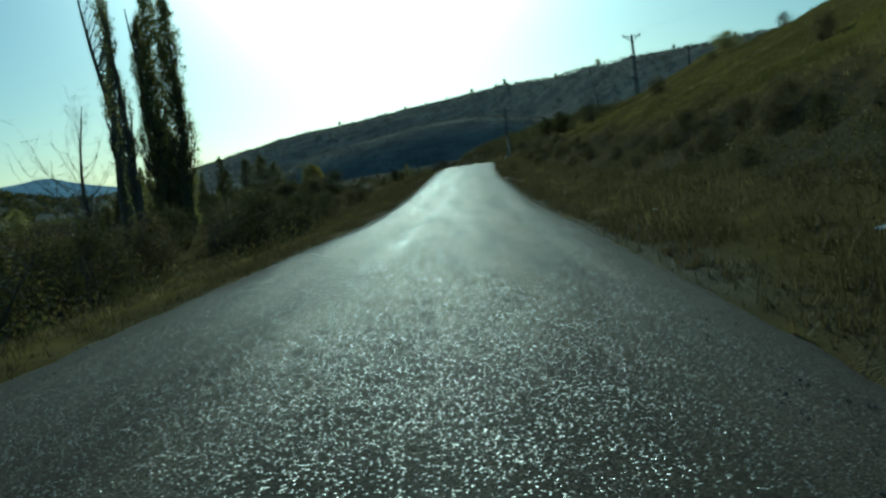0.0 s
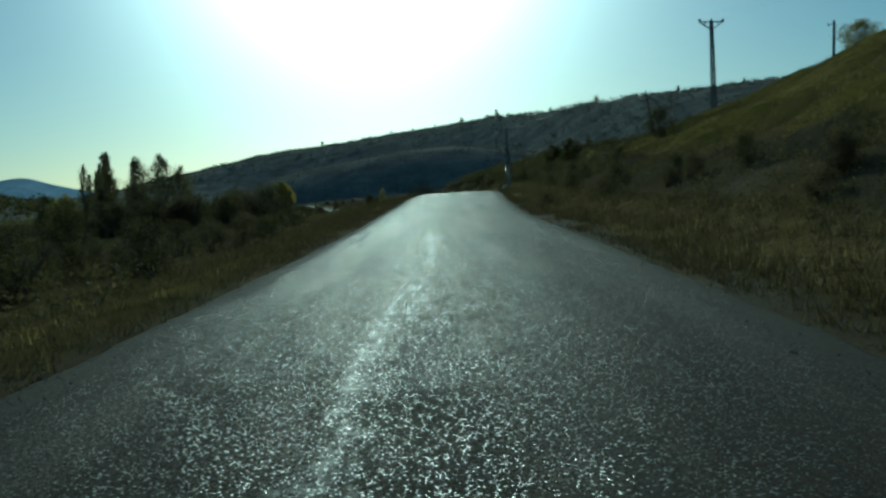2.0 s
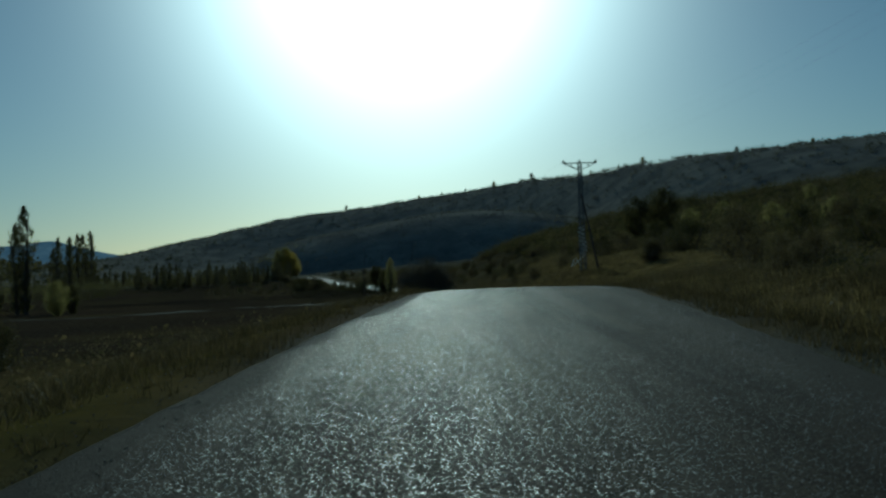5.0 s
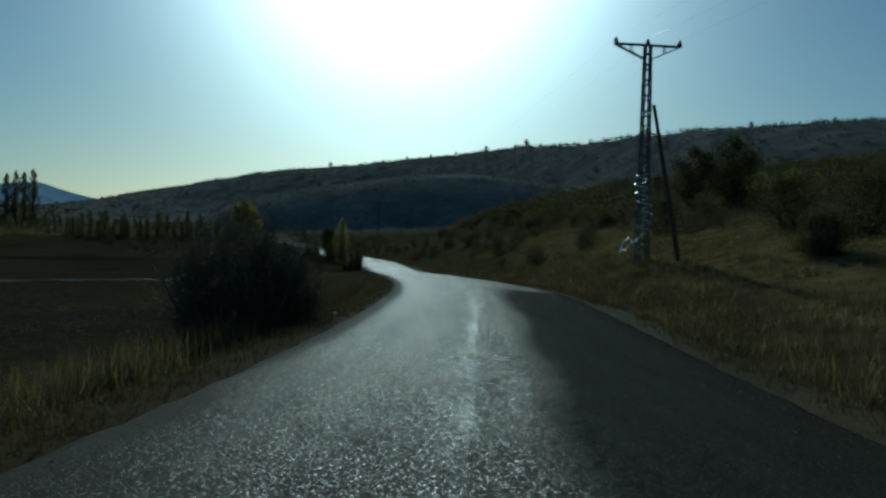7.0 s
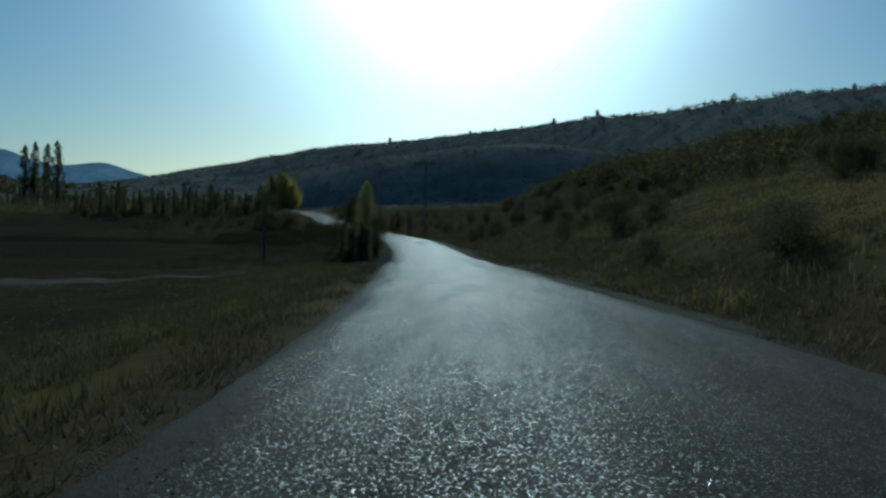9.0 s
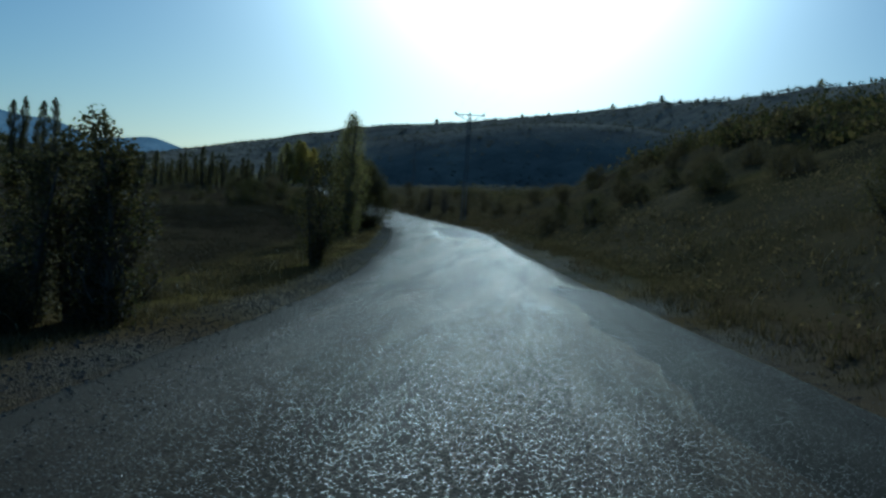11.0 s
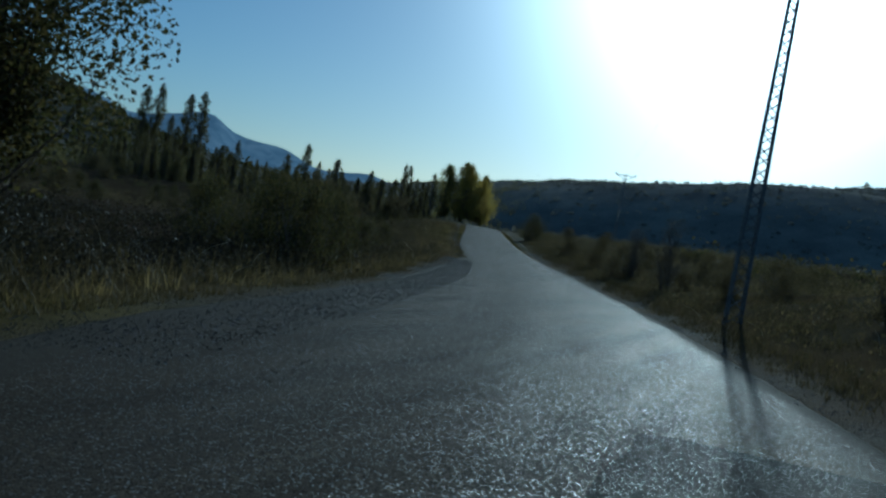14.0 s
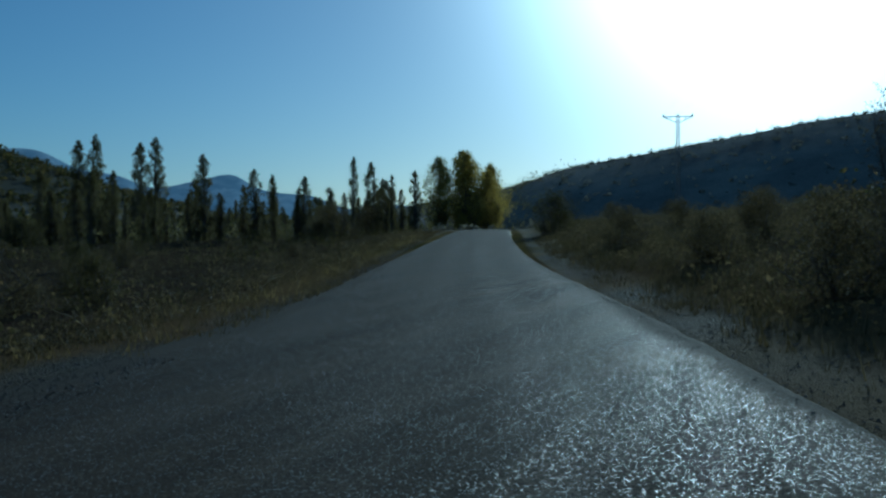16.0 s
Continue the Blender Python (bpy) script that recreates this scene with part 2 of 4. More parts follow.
def bark_material(name, a, b_):
    m, t, b = material(name, a, 0.9, spec=0.2)
    f = noise_of(t, place_of(t), 9.0, 5)
    t.links.new(ramp(t, f, [(0.3, a), (0.7, b_)]), b.inputs["Base Color"])
    bump(t, b, f, 0.7, 0.03)
    return m


BARK = bark_material("grey_brown_bark", (0.07, 0.055, 0.04), (0.19, 0.16, 0.125))
POLE_WOOD = bark_material("weathered_pole_wood", (0.06, 0.045, 0.035), (0.15, 0.12, 0.095))


def steel_material():
    m, t, b = material("galvanised_steel", (0.2, 0.2, 0.2), 0.7, 0.6)
    f = noise_of(t, place_of(t), 14.0, 4)
    t.links.new(ramp(t, f, [(0.35, (0.12, 0.115, 0.11)), (0.65, (0.22, 0.225, 0.23))]), b.inputs["Base Color"])
    return m


STEEL = steel_material()
PORCELAIN = material("brown_porcelain", (0.10, 0.045, 0.025), 0.2)[0]
WIRE = material("aluminium_conductor", (0.6, 0.6, 0.61), 0.5, 1.0)[0]


# ---- helpers of this scene ----
def link_mesh(name, verts, faces, mat, smooth=False):
    me = bpy.data.meshes.new(name)
    me.from_pydata([tuple(map(float, v)) for v in verts], [], faces)
    me.materials.append(mat)
    if smooth:
        me.polygons.foreach_set("use_smooth", [True] * len(me.polygons))
    me.update()
    return me


def part(name, me, parent, label=""):
    ob = new(name, me)
    ob.parent = parent
    return tagged(ob, label)


def curve_through(xs, ys):
    """A smooth function through control points: piecewise cubic with slopes from the neighbours."""
    xs, ys = np.array(xs, float), np.array(ys, float)
    d = np.gradient(ys, xs)

    def f(x):
        x = np.asarray(x, float)
        xc = np.clip(x, xs[0], xs[-1])
        k = np.clip(np.searchsorted(xs, xc, side="right") - 1, 0, len(xs) - 2)
        h = xs[k + 1] - xs[k]
        u = (xc - xs[k]) / h
        y = ((1 + 2 * u) * (1 - u) ** 2 * ys[k] + u * (1 - u) ** 2 * h * d[k]
             + u * u * (3 - 2 * u) * ys[k + 1] + u * u * (u - 1) * h * d[k + 1])
        return y + np.where(x < xs[0], (x - xs[0]) * d[0], 0) + np.where(x > xs[-1], (x - xs[-1]) * d[-1], 0)
    return f


# ---- road line and terrain ----
road_x = curve_through([-60, 0, 20, 40, 60, 80, 100, 140, 160, 178, 195, 215, 235, 255, 273, 290, 310, 330, 350, 377, 430, 490],
                       [-3.5, -1.3, -0.4, 0.4, 1.2, 1.8, 2.7, 5.1, 6.2, 6.7, 6.1, 4.6, 2.7, 1.2, -0.7, -2.9, -6.2, -10.4, -15.7, -24.4, -39.8, -58.0])
road_z = curve_through([-60, 0, 20, 40, 60, 80, 95, 110, 122, 131, 142, 153, 165, 180, 200, 216, 232, 252, 275, 298, 320, 341, 355, 375, 400, 420, 435, 450, 470, 520],
                       [0.4, 0.05, -0.13, -0.34, -0.17, 0.11, 0.5, 0.92, 1.14, 1.2, 1.0, 0.62, 0.38, 0.15, -0.45, -0.95, -1.42, -2.1, -2.4, -2.43, -2.6, -2.7, -2.6, -2.15, -1.2, -0.5, -0.2, -0.15, -0.2, -0.5])
HALF = 2.95
RIGHT_N = [3.6, 5, 8, 10.5, 13, 22, 40, 90, 200]
RIGHT_Y = [-20, 60, 110, 140, 165, 190, 230, 300, 322, 350, 430, 520]
RIGHT_H = [[0, 0.3, 1.6, 3.1, 4.2, 8, 12, 20, 30],
           [0, 0.25, 1.75, 2.95, 4.0, 8.2, 13, 24, 38],
           [0, 0.25, 1.4, 2.3, 3.2, 7.2, 10.5, 19, 33],
           [0, 0.2, 0.6, 1.15, 1.7, 4.8, 8, 14, 28],
           [-0.1, 0.15, 0.7, 1.1, 1.5, 2.6, 5, 11, 28],
           [-0.1, 0.6, 2.1, 2.7, 3.0, 3.6, 4.6, 10, 28],
           [0, 0.5, 2.2, 3.3, 4.0, 5.9, 8, 14, 30],
           [0, 0.3, 1.6, 2.9, 4.2, 8.6, 13, 20, 30],
           [0, 0.3, 1.5, 2.7, 3.8, 8.0, 12.5, 19, 30],
           [0, 0.3, 0.7, 0.9, 1.1, 1.8, 3.0, 7, 16],
           [0, 0.2, 0.5, 0.6, 0.8, 1.3, 2.2, 5, 12],
           [0, 0.2, 0.4, 0.5, 0.7, 1.2, 2.0, 5, 12]]
LEFT_N = [3.6, 5, 8, 15, 40, 100, 250]
LEFT_Y = [-20, 100, 160, 230, 480]
LEFT_H = [[0, -.3, -1, -2, -3, -4, -5], [0, -.3, -1, -1.8, -2.5, -4, -6], [-.1, -.5, -1.3, -1.6, -2, -3, -5],
          [0, -.1, -.4, -.8, -1.2, -2, -4], [0, -.1, -.3, -.6, -1, -2, -4]]
crest_z = curve_through([-570, -365, -270, -200, -155, -120, -60, 0, 45, 90, 115, 200, 300, 600], [-8, 5, 22, 37, 47, 52, 58, 62, 63, 58, 54, 54, 58, 66])
crest_y = curve_through([-570, -270, 0, 45, 90, 115, 200, 600], [1100, 1050, 1000, 930, 780, 695, 590, 420])
SLOPE = 390
shoulder = curve_through([-150, -105, -88, -72, -48, -28, -7, 30, 80, 130], [-14, -6, 5.5, 14.5, 19.5, 22.7, 26, 27, 18, 0])


def table_height(y, n, ys, ns, hs):
    hs = np.array(hs, float)
    cols = np.stack([np.interp(y, ys, hs[:, k]) for k in range(len(ns))], -1)
    n = np.clip(n, ns[0], ns[-1])
    k = np.clip(np.searchsorted(ns, n, side="right") - 1, 0, len(ns) - 2)
    u = (n - np.array(ns)[k]) / (np.array(ns)[k + 1] - np.array(ns)[k])
    a, b = np.take_along_axis(cols, k[..., None], -1)[..., 0], np.take_along_axis(cols, k[..., None] + 1, -1)[..., 0]
    return a + u * (b - a)


def wave(x, y, size, seed):
    """Cheap smooth noise from a few turned sines, about -1 to 1."""
    r = np.random.RandomState(seed)
    out = 0
    for k in range(7):
        a, p, s = r.uniform(0, 6.28), r.uniform(0, 6.28), r.uniform(0.7, 1.9)
        out = out + np.sin((x * np.cos(a) + y * np.sin(a)) * 6.28 * s / size + p) / 3.2
    return out


def smooth01(u):
    u = np.clip(u, 0, 1)
    return u * u * (3 - 2 * u)


def terrain(x, y):
    x, y = np.asarray(x, float), np.asarray(y, float)
    yc = np.clip(y, -60, 520)
    n = (x - road_x(np.clip(y, -60, 560))) * 0.97
    right = table_height(y, n, RIGHT_Y, RIGHT_N, RIGHT_H)
    left = table_height(y, -n, LEFT_Y, LEFT_N, LEFT_H)
    side = np.abs(n)
    off = smooth01((side - 3.6) / 6)
    z = road_z(yc) + np.where(n > 0, right, left)
    z = z + off * (0.10 * wave(x, y, 5.0, 1) + 0.3 * wave(x, y, 17.0, 2) * smooth01((side - 6) / 20) * np.where(n > 0, 1.6, 0.5))
    z = z + smooth01((n - 6.5) / 2) * smooth01((16 - n) / 4) * smooth01((150 - y) / 30) * 0.34 * wave(x * 0.7, y, 4.2, 6)
    z = np.where(side < 3.6, road_z(yc) - 0.02 * smooth01((3.6 - side) / 0.6) - 0.10 * smooth01((3.0 - side - 0.8 * smooth01((yc - 350) / 60)) / 0.25), z)
    terrace = smooth01((y - 303 - 1.5 * wave(x, 0 * y, 25.0, 7)) / 1.1) * smooth01((-n - 10) / 4) * smooth01((372 - y) / 40)
    z = z + 0.5 * terrace
    foot = crest_y(np.clip(x, -570, 600)) - SLOPE
    up = smooth01((y - foot) / SLOPE)
    ridge = (crest_z(np.clip(x, -570, 600)) - z) * up ** 1.25
    z = z * 1.0 + np.where(crest_z(np.clip(x, -570, 600)) > z, ridge, 0) * np.where(y > foot, 1, 0)
    z = z + up * (1.2 * wave(x, y, 60.0, 3) + 2.0 * wave(x, y, 190.0, 4)) * 0.5
    swell = shoulder(np.clip(x, -150, 130)) - ((y - 600) / 62) ** 2 * 9
    z = np.where(swell > z, swell, z)
    hill = np.exp(-(((x + 430) / 140) ** 2 + ((y - 690) / 150) ** 2)) * 61
    return z + hill


def axis_steps(a, b, first, grow):
    out, d = [a], first
    while out[-1] < b:
        out.append(out[-1] + d)
        d *= grow
    return out


near_n = [0, 1.5, 2.6, 2.75, 2.9, 3.05, 3.25] + axis_steps(3.45, 30, 0.35, 1.03) + axis_steps(33, 4500, 3.0, 1.09)
grid_n = np.array([-v for v in near_n[:0:-1]] + near_n)
grid_y = np.array([-4200, -2200, -1200, -600, -300, -160, -100] + list(np.arange(-60, 420, 1.6)) + axis_steps(422, 4600, 3.0, 1.03))
NN, YY = np.meshgrid(grid_n, grid_y)
XX = road_x(np.clip(YY, -60, 560)) + NN
ZZ = terrain(XX, YY)
rows_, cols_ = NN.shape
ids = np.arange(rows_ * cols_).reshape(rows_, cols_)
quads = np.stack([ids[:-1, :-1], ids[:-1, 1:], ids[1:, 1:], ids[1:, :-1]], -1).reshape(-1, 4).tolist()
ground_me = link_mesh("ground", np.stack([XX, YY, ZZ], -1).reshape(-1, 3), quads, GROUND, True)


def zone(name, values):
    ground_me.attributes.new(name, 'FLOAT', 'POINT').data.foreach_set("value", np.clip(values, 0, 1).astype(np.float32).ravel())


NR = NN * 0.97
zone("plough", smooth01((-NR - 5.8 + 1.7 * smooth01((YY - 270) / 20)) / 3) * smooth01((YY - 118) / 20) * smooth01((480 - YY) / 50) * smooth01((150 + NR) / 30) * (0.85 + 0.15 * wave(XX, YY, 40, 21)))
zone("green", np.maximum(smooth01((NR - 8.3) / 2) * smooth01((150 - YY) / 30) * smooth01((60 - NR) / 20) * (0.8 + 0.4 * wave(XX, YY, 22, 22)),
                         smooth01((-NR - 3.4) / 0.5) * smooth01((7.5 + NR) / 2.5) * (0.45 + 0.35 * wave(XX, YY, 9, 23)) * (1 - 0.7 * smooth01((YY - 303) / 12))))
# ground past y 400 turns to the haze-pale colour
zone("far_haze", smooth01((YY - 400) / 100))
zone("straw", np.maximum(smooth01((NR - 5) / 3) * smooth01((25 - NR) / 4) * smooth01((YY - 148) / 12) * smooth01((236 - YY) / 18) * (0.75 + 0.35 * wave(XX, YY, 18, 28)),
                         smooth01((NR - 3.5) / 0.5) * smooth01((6.2 - NR) / 1.0) * smooth01((YY - 25) / 20) * smooth01((150 - YY) / 10) * (0.5 + 0.3 * wave(XX, YY, 8, 29))))
zone("wood", 1.3 * np.exp(-(((XX + 430) / 170) ** 2 + ((YY - 640) / 190) ** 2)))
bank = smooth01((NR - 5.2) / 0.9) * smooth01((9.8 - NR) / 1.8) * smooth01((150 - YY) / 20) * (0.75 + 0.5 * wave(XX, YY, 11, 27))
zone("scrub", np.clip(bank, 0, 1) + smooth01((NR - 4) / 2) * smooth01((YY - 190) / 25) * 0.95 * (0.75 + 0.4 * wave(XX, YY, 14, 24)))
zone("pale", np.maximum(smooth01(1.6 - np.abs(YY - 230 - 0.6 * (XX + 6)) / 1.6) * smooth01((-5 - XX) / 3) * smooth01((XX + 60) / 10),
                       np.where(NR < 0, 0.8 + 0.25 * smooth01((YY - 262) / 15), 0.85) * smooth01((np.abs(NR) - 2.8) / 0.2) * smooth01((3.8 + 0.6 * smooth01((YY - 195) / 30) + np.where(NR < 0, 0.7 * smooth01((YY - 299) / 12) * smooth01((356 - YY) / 14) - 0.5 * smooth01((305 - YY) / 10) - 0.8 * smooth01((YY - 345) / 20), 0) - np.abs(NR)) / 0.8) * (0.55 + 0.45 * wave(XX, YY, 6, 25))))
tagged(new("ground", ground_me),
       "dry grassy hillsides, fields and verges of brown earth, far slopes painted pale with haze", "ground", kind="structure")


def ground_at(x, y):
    return float(terrain(np.array([x]), np.array([y]))[0])


def soft_box(n, y, y0, y1, n0, n1, seed, wander=0.07, ends=5, soft=0.3):
    """1 inside a stretch of the road, falling to 0 over its wandering edges."""
    a, b = n0 + wander * wave(y, 0 * y, 9.0, seed), n1 + wander * wave(y, 0 * y + 40, 9.0, seed + 1)
    return smooth01((n - a) / soft + 0.5) * smooth01((b - n) / soft + 0.5) * smooth01((y - y0) / ends) * smooth01((y1 - y) / ends)


def road_mesh():
    ys = np.arange(-60, 500, 0.5)
    across = np.r_[-1, -0.985, np.linspace(-0.96, 0.96, 37), 0.985, 1]
    k = len(across)
    A, Y = np.meshgrid(across, ys)
    slope = (road_x(Y + 1) - road_x(Y - 1)) / 2
    c = 1 / np.hypot(1, slope)
    ragged = np.where(A < 0, 0.028 * wave(Y, 0 * Y + 3, 2.2, 8), 0.028 * wave(Y, 0 * Y + 30, 2.4, 9))
    wide = np.where(A < 0, 1.15 * smooth01((Y - 296) / 12) * smooth01((366 - Y) / 32), 0)      # runs out into the gravel
    n = A * (HALF - 0.8 * smooth01((Y - 350) / 60) + wide + ragged * (np.abs(A) > 0.9))
    z = road_z(Y) + 0.05 * (1 - A * A) + road_dip(n, Y) - 0.06 * (np.abs(A) == 1)
    V = np.stack([road_x(Y) + n * c, Y - n * slope * c, z], -1).reshape(-1, 3)
    ids = np.arange(len(V)).reshape(len(ys), k)
    me = link_mesh("road", V, np.stack([ids[:-1, :-1], ids[:-1, 1:], ids[1:, 1:], ids[1:, :-1]], -1).reshape(-1, 4).tolist(), ASPHALT, True)
    patch, tar_glitter = 0 * n, 0 * n
    for q, (y0, y1, n0, n1) in enumerate(SMOOTHED):
        patch = np.maximum(patch, soft_box(n, Y, y0, y1, n0, n1, 100 + 2 * q, 0.12, 14, 0.9))
    for q, (y0, y1, n0, n1, much) in enumerate(BLED_AND_GLITTER):
        tar_glitter = np.maximum(tar_glitter, much * soft_box(n, Y, y0, y1, n0, n1, 140 + 2 * q, 0.06))
    track = 0 * n
    for at in (-2.0, -0.45, 0.75, 2.3):             # polished by wheels
        track = np.maximum(track, np.exp(-((n - at - 0.1 * wave(Y, 0 * Y, 40.0, 30)) / 0.32) ** 2))
    worn_edge = 0.16 * wave(Y, 0 * Y, 5.0, 31)
    dust = smooth01((np.abs(n) - 2.25 - 0.8 * wide + worn_edge) / 0.7)
    for name, values in (("patch", patch), ("tar_glitter", tar_glitter), ("track", track), ("dust", dust)):
        me.attributes.new(name, 'FLOAT', 'POINT').data.foreach_set("value", np.clip(values, 0, 1).astype(np.float32).ravel())
    return me


def road_dip(n, y):
    return 0.004 * wave(n * 2.5, y * 0.4, 6.0, 11)


# smooth worn-in repairs, strips of bled bitumen and of sun glitter: from y, to y, from and to across the road
SMOOTHED = [(128, 190, 0.5, 3.6)]
# the strips from y 11 to 112 are gloss laid where the sun glitters
BLED_AND_GLITTER = [(139, 189, -0.5, -0.1, 0.8), (141, 144, 0.0, 0.6, 0.7), (160, 166, 0.1, 0.5, 0.75), (178, 181, 0.9, 1.3, 0.9), (179, 182, -0.2, 0.3, 0.9),
        (196, 204, 0.1, 0.7, 0.85), (219, 224, 1.4, 2.0, 0.9), (246, 254, 0.7, 1.6, 0.95), (222, 236, 1.15, 1.5, 0.85), (238, 243, 0.8, 1.3, 0.8), (262, 266, 0.9, 1.3, 0.9),
        (282, 304, -0.55, -0.1, 0.95), (304, 350, 0.35, 0.8, 0.35), (240, 250, -1.3, -1.0, 0.7), (11, 34, -0.9, -0.4, 0.75), (30, 70, -0.75, -0.2, 0.8), (65, 112, -1.1, -0.6, 0.6),
        (252, 258, 1.7, 2.4, 0.9), (296, 303, -0.3, 0.3, 0.9), (330, 336, 2.1, 2.6, 0.8)]
tagged(new("road", road_mesh()), "worn grey chip-seal country road with ragged edges", "road", kind="structure")


def on_road(y, n):
    slope = float(road_x(y + 1) - road_x(y - 1)) / 2
    c = 1 / math.hypot(1, slope)
    a = n / HALF
    return float(road_x(y)) + n * c, y - n * slope * c, float(road_z(y)) + 0.05 * (1 - a * a) + float(road_dip(np.array(n), np.array(y)))


def road_patch(name, y0, y1, n0, n1, mat, label, seed, lift=0.006):
    """A thin sheet of newer asphalt laid on the road, its edges wandering and worn thin."""
    rows, cols = int((y1 - y0) / 0.25), max(8, int((n1 - n0) / 0.2))
    V, F = [], []
    for i in range(rows + 1):
        y = y0 + (y1 - y0) * i / rows
        end = 1 - math.sin(math.pi * i / rows) ** 0.3
        drift = [float(wave(np.array(y), np.array(q), 2.6, seed)) * 0.07 + float(wave(np.array(y), np.array(q), 11.0, seed)) * 0.1 for q in (0.0, 50.0)]
        a, b = n0 + drift[0] + end * 0.3 * (n1 - n0), n1 + 0.3 * drift[1] - end * 0.1 * (n1 - n0)
        for j in range(cols + 1):
            u = j / cols
            p = on_road(y, a + (b - a) * u)
            inside = 0 < i < rows and 0 < j < cols
            V.append((p[0], p[1], p[2] + (lift if inside else -0.003)))
    k = cols + 1
    for i in range(rows):
        for j in range(cols):
            F.append((i * k + j, i * k + j + 1, (i + 1) * k + j + 1, (i + 1) * k + j))
    return tagged(new(name, link_mesh(name, V, F, mat, True)), label, "road patch", "road patches")


road_patch("asphalt_patch", 221, 257, 1.6, 3.2, PATCH, "smooth grey repair patch on the worn road surface", 60)
road_patch("asphalt_patch", 288, 306, -0.12, 3.1, PATCH, "smooth grey repair patch with a straight edge on the road", 61)


# ---- plants ----
def tube(path, radii, sides=6):
    """Verts and faces of a tapered tube along a path."""
    V, F = [], []
    for i, (p, r) in enumerate(zip(path, radii)):
        d = Vector(path[min(i + 1, len(path) - 1)]) - Vector(path[max(i - 1, 0)])
        d.normalize()
        u = d.orthogonal().normalized()
        w = d.cross(u)
        for k in range(sides):
            a = 6.2832 * k / sides
            V.append(Vector(p) + (u * math.cos(a) + w * math.sin(a)) * r)
    for i in range(len(path) - 1):
        for k in range(sides):
            F.append((i * sides + k, i * sides + (k + 1) % sides, (i + 1) * sides + (k + 1) % sides, (i + 1) * sides + k))
    F.append(tuple(range((len(path) - 1) * sides, len(path) * sides)))
    return V, F


def joined(pieces):
    V, F = [], []
    for v, f in pieces:
        k = len(V)
        V += list(v)
        F += [tuple(i + k for i in q) for q in f]
    return V, F


def leaves(points, size, r, up=0.3):
    """A leaf of four corners, bent a little, at every point; size may differ from point to point."""
    g = np.random.RandomState(r.randrange(1 << 30))
    p = np.array(points, float)
    k = len(p)
    a = g.normal(size=(k, 3)) + (0, 0, up)
    a /= np.linalg.norm(a, axis=1, keepdims=True)
    b = np.cross(a, g.normal(size=(k, 3)))
    b /= np.linalg.norm(b, axis=1, keepdims=True) + 1e-9
    c = np.cross(a, b)
    s = (np.ones(k) * size * g.uniform(0.6, 1.4, k))[:, None]
    V = np.stack([p - b * s * 0.5, p + c * s * 0.33 + a * s * 0.08, p + b * s * 0.55, p - c * s * 0.33 + a * s * 0.08], 1).reshape(-1, 3)
    return V, np.arange(4 * k).reshape(k, 4).tolist()


def limb_path(start, way, length, r, steps=5, wander=0.15, lift=0.0):
    p, d, out = Vector(start), Vector(way).normalized(), [Vector(start)]
    for _ in range(steps):
        d = (d + Vector((r.gauss(0, wander), r.gauss(0, wander), r.gauss(0, wander) + lift))).normalized()
        p = p + d * (length / steps)
        out.append(p.copy())
    return out


PROFILES = {
    "column": [(0.0, 0.25), (0.12, 0.65), (0.35, 0.95), (0.6, 1.0), (0.8, 0.72), (0.93, 0.38), (1.0, 0.06)],
    "round": [(0.0, 0.0), (0.18, 0.35), (0.35, 0.9), (0.6, 1.0), (0.82, 0.75), (1.0, 0.15)],
    "spray": [(0.0, 0.65), (0.25, 1.0), (0.55, 0.98), (0.8, 0.72), (1.0, 0.3)],
    "vase": [(0.0, 0.2), (0.3, 0.6), (0.55, 0.95), (0.8, 0.95), (1.0, 0.4)],
}


